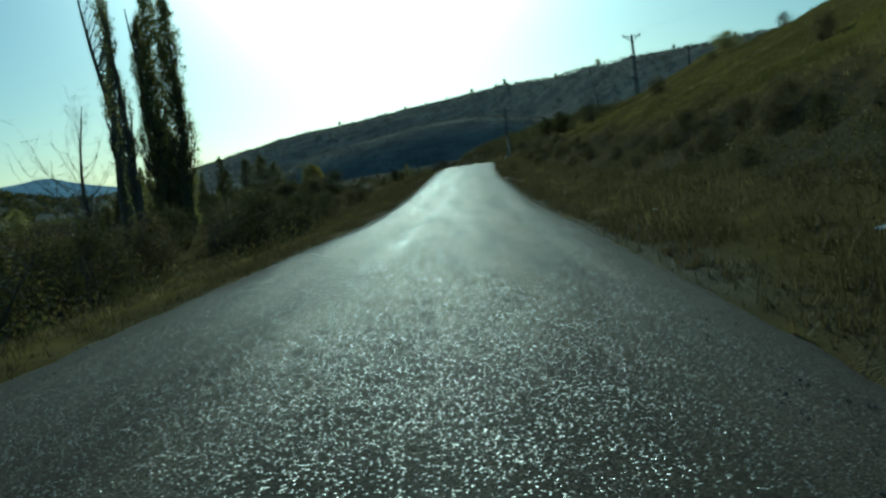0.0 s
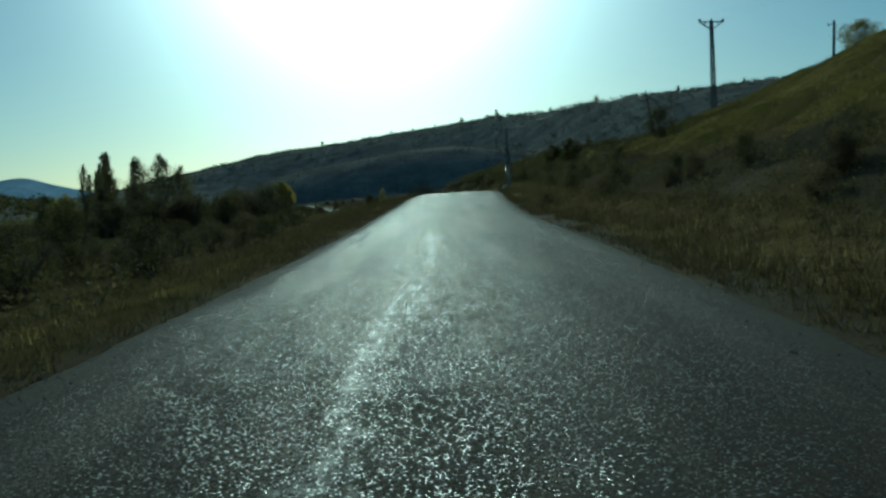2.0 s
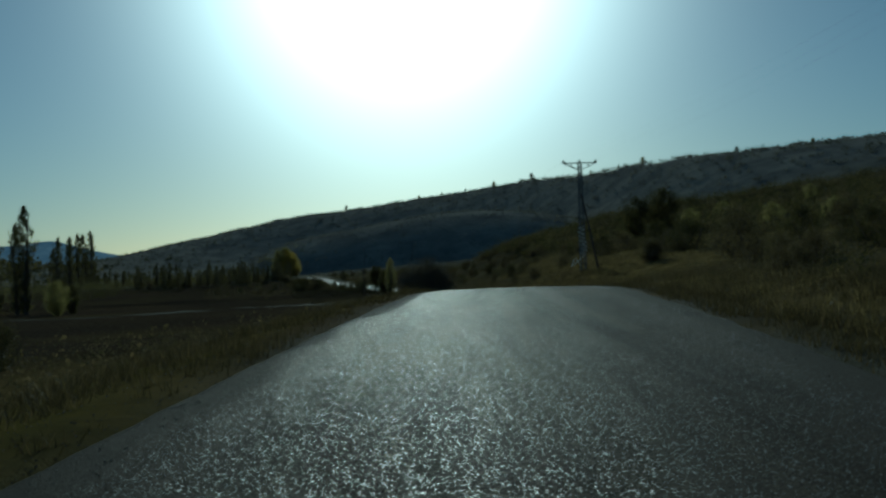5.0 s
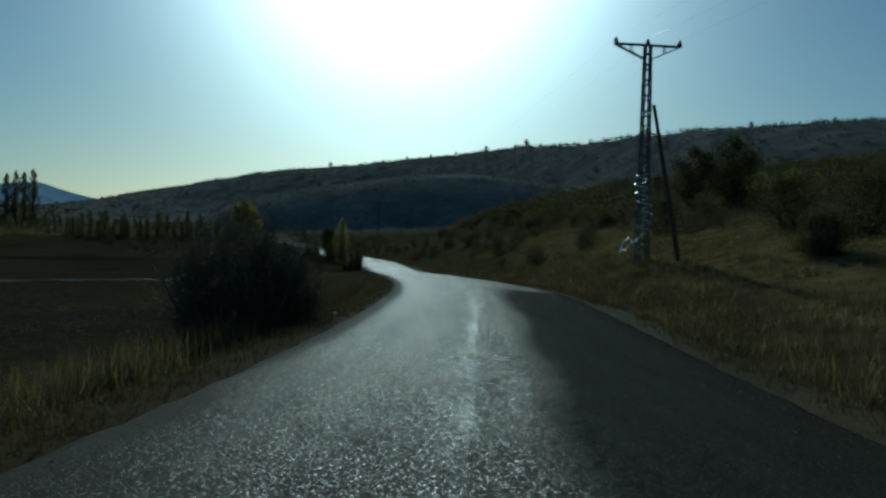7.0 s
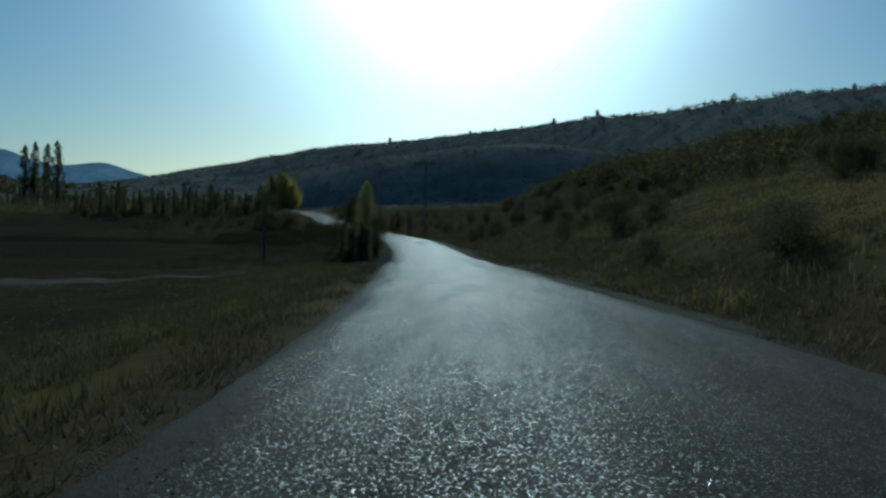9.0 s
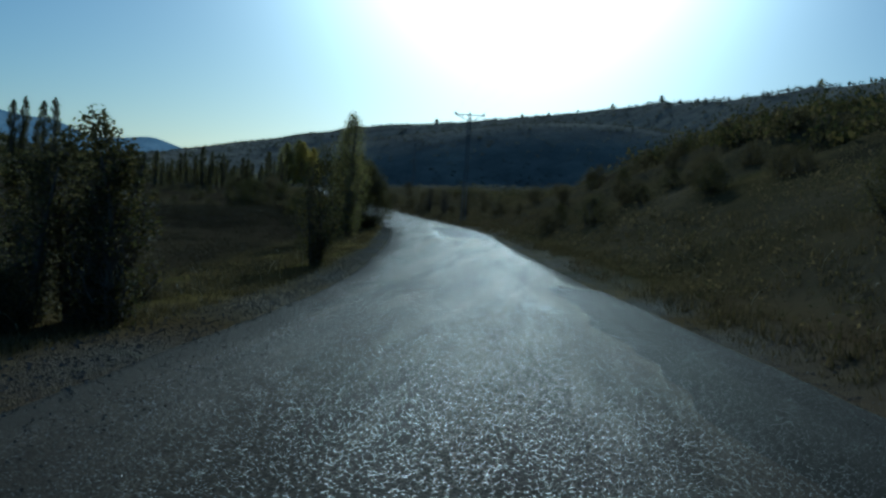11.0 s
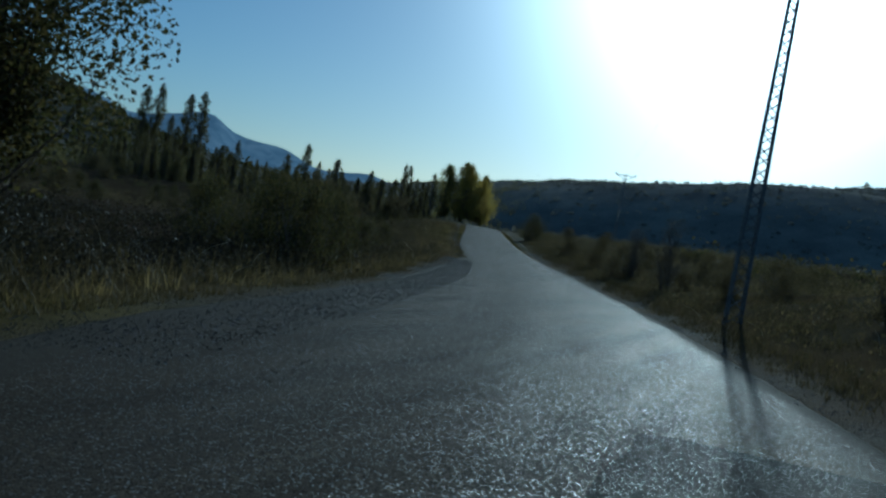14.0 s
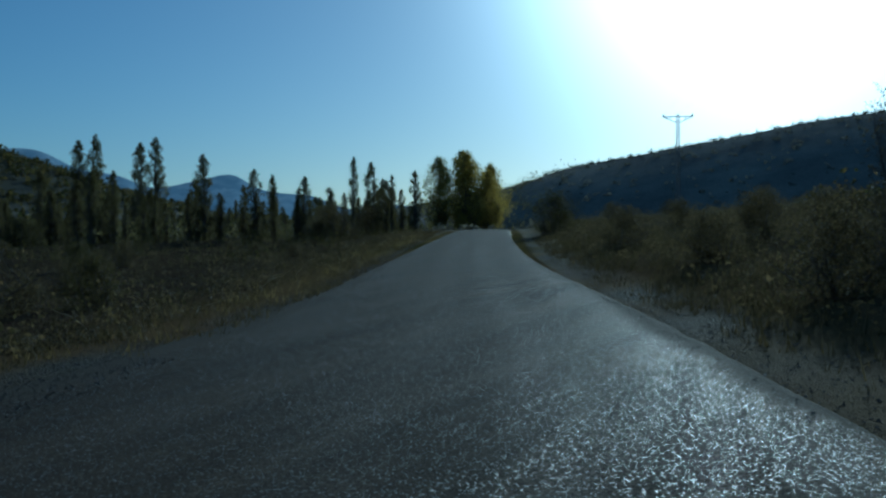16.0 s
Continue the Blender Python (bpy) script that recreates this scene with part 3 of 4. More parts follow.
def tree_meshes(name, seed, height, spread, clear, limbs, count, size, leaf_mat, shape="column", lean=0.0, bare=0.0, tuft=0.22, twigs=5):
    """Wood and crown meshes of one tree: limbs reach for tufts spread through an uneven outline, and the leaves sit in those tufts."""
    r = random.Random(seed)
    us, rs = zip(*PROFILES[shape])
    bumps = [(r.uniform(0, 6.28), r.uniform(0, 1), r.uniform(-0.42, 0.4)) for _ in range(16)]
    stems = 5 if shape in ("spray", "vase") else 1
    w = height * (0.017 if stems == 1 else 0.009) + 0.015
    trunks, wood, spots = [], [], []
    for s in range(stems):
        tall = height * (0.93 if stems == 1 else r.uniform(0.6, 0.88))
        way = (lean, 0, 1) if stems == 1 else (r.gauss(0, 0.3) * spread / height * 2, r.gauss(0, 0.3) * spread / height * 2, 1)
        base = (0, 0, -0.3) if stems == 1 else (r.gauss(0, 0.1), r.gauss(0, 0.1), -0.25)
        trunks.append(limb_path(base, way, tall + 0.3, r, 8, 0.03 if shape == "column" else 0.07))
        wood.append(tube(trunks[-1], [w * (1 - 0.11 * i) for i in range(9)], 7))
    for k in range(limbs):
        u = clear + (1 - clear) * (k + r.random()) / limbs
        a = r.uniform(0, 6.28)
        full = spread * float(np.interp(u, us, rs))
        for ba, bu, much in bumps:
            full *= 1 + much * math.exp(-((u - bu) / 0.12) ** 2) * max(0.0, math.cos(a - ba))
        reach = full * math.sqrt(r.uniform(0.08, 1.0)) * (1 - tuft * 0.7)
        tip = Vector((reach * math.cos(a) + lean * u * height, reach * math.sin(a), u * height))
        trunk = trunks[r.randrange(stems)]
        back = reach * (1.7 if shape == "column" else 0.8) + 0.04 * height
        v = max(0.04, min(u - back / height, 0.92 if stems == 1 else 0.85)) * 8
        i = min(int(v), 7)
        at = trunk[i].lerp(trunk[i + 1], v - i)
        bow = Vector((r.gauss(0, 0.1), r.gauss(0, 0.1), -0.12 if shape == "round" else 0.0)) * (tip - at).length
        limb = [at + (tip - at) * q + bow * (4 * q * (1 - q)) + Vector((r.gauss(0, 0.02), r.gauss(0, 0.02), r.gauss(0, 0.02))) * reach for q in (0, 0.25, 0.5, 0.75, 1.0)]
        lw = max(0.006, w * (1.05 - u) * 0.45)
        wood.append(tube(limb, [lw, lw * 0.8, lw * 0.6, lw * 0.4, lw * 0.15], 5))
        sig = tuft * (0.35 * spread + 0.3 * full) + 0.03
        for q in range(twigs):
            twig = limb_path(limb[2 + q % 3], (r.gauss(0, 1), r.gauss(0, 1), r.gauss(0.8, 0.6)), sig * 1.8, r, 3, 0.3)
            wood.append(tube(twig, [lw * 0.3 + 0.003, lw * 0.22 + 0.002, lw * 0.15 + 0.002, 0.002], 3))
            if bare > 0.4:
                for z in (1, 2):
                    spur = limb_path(twig[z], (r.gauss(0, 1), r.gauss(0, 1), r.gauss(0.9, 0.5)), sig * 0.9, r, 2, 0.3)
                    wood.append(tube(spur, [0.004, 0.003, 0.0015], 3))
        if r.random() > bare or not spots:
            spots.append((limb[4], sig))
            spots.append((limb[3], sig * 0.9))
    pts = []
    for _ in range(count):
        p, sig = spots[r.randrange(len(spots))]
        d = Vector((r.gauss(0, 1), r.gauss(0, 1), r.gauss(0, 1.25)))
        d *= min(1.0, 1.9 / d.length)
        pts.append((p.x + sig * d.x, p.y + sig * d.y, max(0.05, p.z + sig * d.z)))
    v, f = joined(wood)
    lv, lf = leaves(pts, size, r)
    return link_mesh(name + "_trunk", v, f, BARK, True), link_mesh(name + "_crown", lv, lf, leaf_mat)


def plant(name, meshes, x, y, scale=1.0, turn=0.0, z=None, label="", category="tree", group="", squash=1.0):
    root = new(name)
    root.empty_display_size = 0.2
    root.matrix_basis = pose(x, y, ground_at(x, y) if z is None else z, 0, 0, turn) @ Matrix.Diagonal((scale * squash, scale * squash, scale, 1))
    part("trunk", meshes[0], root)
    part("crown", meshes[1], root)
    return tagged(root, label, category, group)


def shrubs(count, y0, y1, n0, n1, s0, s1, label, group, kinds, seed):
    r = random.Random(seed)
    for k in range(count):
        y, n = r.uniform(y0, y1), r.uniform(n0, n1)
        plant("bush" if "dark" in label else "shrub", kinds[k % len(kinds)], float(road_x(y)) + n, y, r.uniform(s0, s1), r.uniform(0, 360), label=label, category="shrub", group=group, squash=r.uniform(1.1, 1.7))


rng = random.Random(7)

# the tall poplars beside the start of the road
tall_poplar = [tree_meshes("poplar", 20 + k, 14, 1.1, 0.04, 170, 24000, 0.09, LEAF_POPLAR, "column") for k in range(2)]
bare_poplar = [tree_meshes("bare_poplar", 30 + k, 14, 0.62, 0.1, 90, 3200, 0.09, LEAF_POPLAR, "column", lean=-0.04, bare=0.3) for k in range(2)]
plant("poplar", tall_poplar[0], -20.9, 89, 1.45, 0, label="tall dense poplar with thinning autumn leaves in a roadside row", group="roadside poplars")
plant("poplar", tall_poplar[1], -22.2, 90, 1.5, 80, label="tall dense poplar with thinning autumn leaves in a roadside row", group="roadside poplars")
plant("poplar", tall_poplar[0], -23.5, 91, 1.35, 160, label="tall dense poplar with thinning autumn leaves in a roadside row", group="roadside poplars")
plant("poplar", bare_poplar[0], -13.9, 49.8, 1.0, 10, label="slender almost leafless poplar leaning over the field edge", group="roadside poplars")
plant("poplar", bare_poplar[1], -21.6, 76.3, 1.5, 60, label="slender almost leafless poplar beside the taller ones", group="roadside poplars")
plant("poplar", bare_poplar[0], -22.9, 77.5, 1.35, 200, label="slender almost leafless poplar beside the taller ones", group="roadside poplars")
bare_tree = tree_meshes("bare_tree", 35, 9.6, 3.0, 0.18, 46, 260, 0.09, LEAF_SCRUB, "round", bare=0.9)
plant("bare_tree", bare_tree, -17.0, 52, 1.0, 0, label="leafless branching tree standing in the thicket")

# the row further on, seen across the bend
row_poplar = [tree_meshes("poplar", 40 + k, 13, 1.2, 0.02, 95, 6200, 0.15, LEAF_ROW, "column", bare=0.05, tuft=0.19, twigs=2) for k in range(3)]
plant("poplar", row_poplar[0], -139.8, 506, 1.6, 0, label="tall slim poplar above the plantation", group="slim poplars", squash=1.35)
plant("poplar", row_poplar[1], -143, 530, 1.75, 40, label="tall slim poplar above the plantation", group="slim poplars", squash=1.35)

for x, y, s in ((-142.2, 504.0, 1.52), (-137.4, 508, 1.1), (-145.6, 528, 1.66)):
    plant("poplar", row_poplar[2], x, y, s, 20 * s, label="tall slim poplar beside a taller one", group="slim poplars", squash=1.4)

# lone leafy tree, dark bush and small trees near the bend
lone = tree_meshes("young_poplar", 50, 6.1, 1.12, 0.06, 180, 19000, 0.052, LEAF_POPLAR, "column", 0.02)
plant("young_poplar", lone, -7.4, 284.3, 1.0, 0, label="young poplar with sparse yellow-green leaves on the verge")
dark_bush = tree_meshes("bush_tree", 51, 5.0, 1.9, 0.02, 200, 60000, 0.062, LEAF_DARK, "spray", tuft=0.15)
plant("bush_tree", dark_bush, -8.7, 296.2, 0.8, 0, label="dense dark-leaved bushy tree at the road's edge", squash=1.22)
overhang = tree_meshes("bush_tree", 58, 4.9, 1.8, 0.3, 110, 34000, 0.06, LEAF_DARK, "vase", tuft=0.16)
plant("bush_tree", overhang, -11.2, 305.4, 1.0, 130, label="dark-leaved tree with spreading branches beyond a bushy one")
sparse = [tree_meshes("small_tree", 52 + k, 2.7 - 0.1 * k, 0.95, 0.06, 90, 6500, 0.05, LEAF_DARK, "vase" if k else "spray", bare=0.1, tuft=0.18) for k in range(2)]
sapling = [tree_meshes("sapling", 60 + k, 2.9, 0.4, 0.05, 60, 2300, 0.055, LEAF_DARK if k else LEAF_ROW, "column", bare=0.15, tuft=0.3) for k in range(2)]
for k, (x, y, s) in enumerate([(-2.3, 243.0, 0.8), (-1.95, 242.7, 0.68), (-2.65, 243.3, 0.76), (-2.2, 243.6, 0.72), (-2.9, 242.8, 0.66), (-3.3, 243.4, 0.7)]):
    plant("sapling", sapling[k % 2], x, y, s, 65 * k, label="slim dark sapling with sparse leaves at the field edge", group="saplings", squash=1.6)
plant("small_tree", sparse[1], -3.4, 259.7, 1.2, 0, label="small dark tree with glinting leaves at the field edge", squash=0.8)
plant("small_tree", sparse[1], -23.5, 343, 0.95, 90, label="small light-leaved tree with sparse leaves behind the verge")
yellow = [tree_meshes("autumn_tree", 55 + k, 10, 2.9, 0.02, 110, 11000, 0.2, LEAF_YELLOW if k == 0 else LEAF_POPLAR, "column") for k in range(2)]
for k, (x, y, s, v) in enumerate([(-50.4, 466, 0.78, 0), (-52.2, 463, 0.97, 0), (-54.0, 467, 1.02, 1), (-55.8, 463, 0.93, 1), (-51.9, 472, 0.9, 0)]):
    plant("autumn_tree", yellow[v], x, y, s, 50 * k, label="yellowing autumn tree in a clump beside the road", group="autumn clump")
plant("poplar", row_poplar[2], -48.0, 420, 0.52, 0, label="small slim poplar standing clear of the plantation")

# shrubs
shrub = [tree_meshes("shrub", 90 + k, 1.5, 0.8, 0.02, 50, 5600, 0.042, (LEAF_SCRUB, LEAF_DARK, LEAF_SCRUB)[k], "spray", twigs=3) for k in range(3)]
thin_shrub = tree_meshes("shrub", 98, 1.8, 0.85, 0.02, 70, 900, 0.045, LEAF_SCRUB, "spray", bare=0.5)
twiggy = [tree_meshes("bare_shrub", 95 + k, 3.0, 0.9, 0.15, 90, 700, 0.04, LEAF_SCRUB, "spray", bare=0.7) for k in range(2)]


# the wood of young poplars across the fields
for k in range(260):
    az, d = radians(rng.uniform(20.5, 44)), rng.uniform(85, 235)
    x, y = -12.8 - d * math.sin(az), 340 + d * math.cos(az)
    plant("poplar", row_poplar[k % 3], x, y, rng.choice((0.2, 0.26, 0.3, 0.33, 0.36, 0.4, 0.5)) * rng.uniform(0.85, 1.15), rng.uniform(0, 360), label="young slim poplar with thinning leaves in a plantation", group="poplar plantation", squash=rng.uniform(1.2, 2.1))
round_tree = [tree_meshes("round_tree", 70 + k, 9, 4.0, 0.1, 100, 9000, 0.22, LEAF_DARK if k else LEAF_POPLAR, "round", twigs=2) for k in range(2)]
for x, y, s in ((-69.3, 280, 1.42), (-71.2, 281, 1.2), (-74.5, 280, 1.22), (-62.4, 277, 0.98), (-61.0, 278.5, 0.9), (-66.0, 284, 0.85)):
    plant("poplar", row_poplar[int(10 * s) % 3], x, y, s, 40 * s, label="dark poplar in a loose row beyond the fields", group="field poplars", squash=1.25)
for k, (x, y, s) in enumerate([(-78, 276, 1.0), (-84, 282, 1.05), (-49, 240, 0.5), (-85, 300, 0.9), (-96, 320, 1.0), (-57, 268, 0.5)]):
    plant("round_tree", round_tree[k % 2], x, y, s, 70 * k, label="broad dark tree at the far side of the fields", group="field trees")
airy_tree = tree_meshes("airy_tree", 76, 6.2, 1.35, 0.5, 50, 5200, 0.1, LEAF_ROW, "round", tuft=0.2, twigs=3)
for x, y, s in ((-22.6, 127.9, 1.0), (-21.2, 129.9, 1.0), (-19.5, 130.4, 0.84), (-25.6, 129.5, 0.86)):
    plant("round_tree", airy_tree, x, y, s, 90 * x, label="bare-stemmed tree with a small round crown above the thicket", group="thicket trees")
plant("poplar", row_poplar[1], -26.4, 131.8, 0.52, 30, label="bushy poplar rising over the thicket", squash=1.6)
shrubs(14, 116, 132, -27, -17, 1.3, 2.0, "dark leafy shrub in the thicket below the road", "thicket", [shrub[1], shrub[0]], 31)
for k, (x, y, s) in enumerate([(-47, 118, 0.42), (-37, 118, 0.3), (-56, 130, 0.45), (-30, 112, 0.3)]):
    plant("round_tree", round_tree[k % 2], x, y, s, 55 * k, label="small broad tree in the thicket below the road", group="thicket trees")
plant("round_tree", round_tree[0], 33, 115, 0.27, 20, label="small light tree on the hill crest", squash=1.9)
plant("shrub", shrub[0], 6.1, 84.5, 0.42, 60, label="small grey-green shrub on the grassy verge", category="shrub", squash=1.5)
plant("shrub", shrub[1], 16, 105, 1.2, 30, label="dark shrub on the brow of the hill", category="shrub", squash=1.5)
for k in range(16):
    x = (115, -88, 42, 66, 0, -150, -40, 20, 95, 150, 180, -120, -200, 60, -20, 130)[k]
    plant("ridge_tree", round_tree[k % 2], x, float(crest_y(x)) - 2, (0.55 if k < 4 else 0.3) + 0.02 * (k % 5), 60 * k, label="lone tree against the sky on the ridge", group="ridge trees")
for k, (x, y, s) in enumerate([(24.4, 220, 0.52), (27.6, 222, 0.6)]):
    plant("round_tree", round_tree[1], x, y, s, 20 + 70 * k, label="round dark tree on the hill crest", group="hill trees", squash=1.25)
for k in range(22):
    y = rng.uniform(176, 330)
    plant("round_tree", round_tree[k % 2], float(road_x(y)) + rng.uniform(27, 75), y, rng.uniform(0.16, 0.36), rng.uniform(0, 360), label="small dark tree among the hillside scrub", group="hillside trees", squash=rng.uniform(1.0, 1.4))


shrubs(32, 14, 72, -19, -7.5, 1.0, 1.9, "dark leafy shrub in the thicket below the road", "thicket", [shrub[1], shrub[0], shrub[1]], 1)
shrubs(26, 72, 130, -19, -7.5, 0.5, 1.0, "dark leafy shrub in the thicket below the road", "thicket", [shrub[1], shrub[0], shrub[1]], 14)
shrubs(14, 60, 130, -45, -18, 1.3, 2.2, "dark leafy shrub in the thicket below the road", "thicket", [shrub[1]], 2)
shrubs(76, 4, 134, 5.8, 8.8, 0.25, 0.56, "dark low shrub on the eroded bank", "hillside shrubs", shrub, 3)
shrubs(16, 8, 140, 11, 42, 0.45, 0.9, "dark low shrub on the grassy hillside", "hillside shrubs", shrub, 4)
shrubs(14, 140, 200, 10, 30, 0.8, 1.6, "dark shrub beyond the roadside grass", "hillside shrubs", shrub, 5)
shrubs(34, 218, 325, 6.5, 20, 0.5, 0.95, "dark tangled bush on the overgrown bank", "bank shrubs", [shrub[1], shrub[0]], 16)
shrubs(70, 200, 330, 5.5, 26, 0.45, 0.85, "brown-green shrub on the overgrown bank", "bank shrubs", [shrub[0], shrub[2], shrub[1]], 6)
shrubs(26, 330, 430, 5.5, 20, 0.6, 1.1, "brown-green shrub on the overgrown bank", "bank shrubs", [shrub[0], shrub[2]], 7)
for k, (x, y, s) in enumerate([(-14.8, 321.2, 1.3), (-15.9, 322.2, 1.42), (-17.0, 323.4, 1.4), (-15.5, 324.2, 1.3), (-18.1, 325.4, 1.3), (-16.7, 326.6, 1.2), (-19.2, 324.0, 1.35), (-20.4, 326.5, 1.4)]):
    plant("bush", shrub[1], x, y, s, 75 * k, label="tall dark tangled bush behind the grassy verge", category="shrub", group="verge shrubs", squash=0.92)
for k, (x, y, s) in enumerate([(-26.4, 348.5, 1.6), (-27.6, 351.0, 2.0), (-29.4, 354.0, 2.2), (-31.4, 352.5, 2.1), (-28.6, 357.0, 1.8), (-33.2, 356.0, 2.2), (-25.8, 346.2, 1.4), (-35.0, 360.0, 2.0)]):
    plant("bush", shrub[k % 2], x, y, s, 65 * k, label="tall brown-green bush at the edge of the rough strip, dark inside", category="shrub", group="verge shrubs", squash=1.1)
shrubs(12, 329, 345, -13, -7.2, 0.6, 1.1, "dark tangled shrub behind the grassy verge", "verge shrubs", [shrub[1], shrub[0]], 13)
shrubs(30, 345, 430, -24, -7.5, 0.4, 0.85, "low brown shrub on the rough strip beside the verge", "verge shrubs", [shrub[1], shrub[2]], 9)
shrubs(26, 405, 475, -55, -10, 0.8, 1.7, "dark shrub in the undergrowth before the plantation", "plantation undergrowth", [shrub[1], shrub[0]], 11)
shrubs(14, 345, 400, -44, -20, 0.6, 1.0, "dark shrub in the undergrowth before the plantation", "plantation undergrowth", [shrub[1], shrub[2]], 12)
shrubs(8, 241, 249, -6.6, -4.9, 0.35, 0.6, "dark weedy shrub at the field edge", "field edge shrubs", [shrub[1], shrub[0]], 21)
plant("shrub", shrub[1], -27.4, 404.6, 1.6, 0, label="round dark shrub beside the road", category="shrub", squash=1.5)
for x, y, s, q in [(2.5, 164.4, 0.65, 1), (1.7, 164.0, 0.84, 0), (0.6, 165.0, 0.9, 1), (1.5, 166.2, 0.92, 0), (0.1, 166.0, 0.82, 0)]:
    plant("bare_shrub", twiggy[q], x, y, s, 40 * x, label="leafless twiggy shrub on the road's edge", category="shrub", group="bare thicket", squash=1.4)
for k, (x, y, s) in enumerate([(2.6, 164.4, 0.7), (1.9, 163.8, 1.0), (0.8, 164.2, 1.15), (0.2, 165.2, 1.05), (1.4, 165.8, 1.2), (2.0, 165.4, 1.0)]):
    plant("shrub", thin_shrub, x, y, s, 70 * x, label="brown-green shrub under leafless twigs", category="shrub", group="bare thicket", squash=1.25)
plant("bare_shrub", twiggy[0], -11.2, 357, 1.0, 15, label="leafless twiggy shrub on the bank", category="shrub")
plant("bare_shrub", twiggy[1], -8.4, 347, 1.1, 115, label="leafless twiggy shrub on the bank", category="shrub")


# what nobody could count: far scrub, grass, stones
def scrub_stuff(x, y, s, each, leaf, seed):
    g = np.random.RandomState(seed)
    off = g.normal(size=(len(x), each, 3)) * (0.42, 0.42, 0.3)
    off[..., 2] = np.abs(off[..., 2] + 0.25)
    pts = np.stack([x, y, terrain(x, y)], -1)[:, None] + off * s[:, None, None]
    return leaves(pts.reshape(-1, 3), np.repeat(s * leaf, each), random.Random(seed))


def low_scrub(zones, seed):
    """Low clumps of stalks and leaves that cover the banks."""
    g, pts, sizes = np.random.RandomState(seed), [], []
    for count, y0, y1, n0, n1, s0, s1 in zones:
        y, n, s = g.uniform(y0, y1, count), g.uniform(n0, n1, count), g.uniform(s0, s1, count)
        keep = wave(n * 2, y, 12.0, seed) + g.normal(0, 0.6, count) > -0.2
        y, n, s = y[keep], n[keep], s[keep]
        x = road_x(y) + n
        off = g.normal(size=(len(y), 34, 3)) * (0.45, 0.45, 0.33)
        off[..., 2] = np.abs(off[..., 2] + 0.25)
        pts.append((np.stack([x, y, terrain(x, y)], -1)[:, None] + off * s[:, None, None]).reshape(-1, 3))
        sizes.append(np.repeat(s * 0.115, 34))
    return leaves(np.concatenate(pts), np.concatenate(sizes), random.Random(seed), 0.0)


BANK = [(12000, 190, 430, 4.3, 28, 0.25, 0.8), (1600, 190, 430, 26, 60, 0.4, 0.9), (2600, 0, 150, 5.6, 9.5, 0.2, 0.5), (3000, 0, 150, 3.9, 5.8, 0.1, 0.3), (260, 0, 150, 10, 40, 0.2, 0.5), (900, 150, 200, 9, 40, 0.3, 0.8),
        (1600, 10, 135, -22, -6, 0.3, 0.8), (2400, 130, 255, -17, -5.0, 0.14, 0.42), (2600, 350, 440, -32, -4.6, 0.25, 0.7), (500, 303, 350, -40, -20, 0.25, 0.8)]
tagged(new("low_scrub", link_mesh("low_scrub", *low_scrub(BANK, 15), LEAF_SCRUB)), "brown stalks and low scrub covering the banks", "scrub", kind="stuff")
UNDERGROWTH = [(2600, 385, 490, -85, -8, 0.5, 1.3), (2600, 370, 520, -150, -60, 0.9, 2.4),
               (700, 5, 60, -14, -5.6, 0.3, 0.8),
               (3200, 0, 128, 5.5, 8.6, 0.18, 0.42)]
tagged(new("undergrowth", link_mesh("undergrowth", *low_scrub(UNDERGROWTH, 17), LEAF_DARK)), "dark tangled undergrowth on banks, field edges and below the plantation", "scrub", kind="stuff")
WEED_ZONES = [(3400, 240, 300, -19, -4.8, 0.14, 0.45), (4200, 297, 324, -22, -5.6, 0.25, 0.8), (2200, 322, 350, -16, -6.0, 0.25, 0.75), (1600, 346, 400, -14, -4.8, 0.14, 0.42)]
tagged(new("dark_weeds", link_mesh("dark_weeds", *low_scrub(WEED_ZONES, 19), WEEDS)), "dark dry weeds along the field edge", "weeds", kind="stuff")
gs = np.random.RandomState(5)
px, py = -12.8 - gs.uniform(45, 150, 1500), 340 + gs.uniform(75, 215, 1500)
tagged(new("young_wood", link_mesh("young_wood", *scrub_stuff(px, py, gs.uniform(1.0, 3.4, 1500), 40, 0.12, 18), LEAF_ROW)), "brown young growth filling the plantation", "young trees", kind="stuff")
fx = np.r_[gs.uniform(-400, 330, 7000), gs.uniform(-110, 110, 3500)]
fy = np.r_[crest_y(fx[:7000]) - SLOPE * gs.rand(7000) ** 1.6 + 4, gs.uniform(430, 606, 3500)]
wx, wy = gs.normal(-420, 95, 5200), gs.normal(640, 85, 5200)
tagged(new("woods", link_mesh("woods", *scrub_stuff(wx, wy, gs.uniform(1.6, 4.2, 5200), 16, 0.5, 8), LEAF_DARK)), "dark woods covering a far hillside", "woods", kind="stuff")
hy = gs.uniform(160, 400, 9000)
hy[:4500] = gs.uniform(178, 340, 4500)
hx = road_x(hy) + np.where(hy < 246, 24, 18) + np.where(np.arange(9000) < 4500, 60, 135) * gs.rand(9000) ** 1.2
hs = gs.uniform(0.6, 1.9, 9000) * (0.55 + 0.5 * gs.rand(9000))
shady = gs.rand(9000) < 0.6
tagged(new("scrub", link_mesh("scrub", *scrub_stuff(fx, fy, np.r_[gs.uniform(0.7, 2.0, 7000), gs.uniform(0.3, 0.9, 3500)], 14, 0.5, 5), LEAF_FAR)), "dark scrub dotted over the far ridge", "scrub", kind="stuff")
tagged(new("scrub", link_mesh("scrub", *scrub_stuff(hx[~shady], hy[~shady], hs[~shady], 40, 0.17, 6), LEAF_SCRUB)), "brown-green scrub covering the hillside", "scrub", kind="stuff")
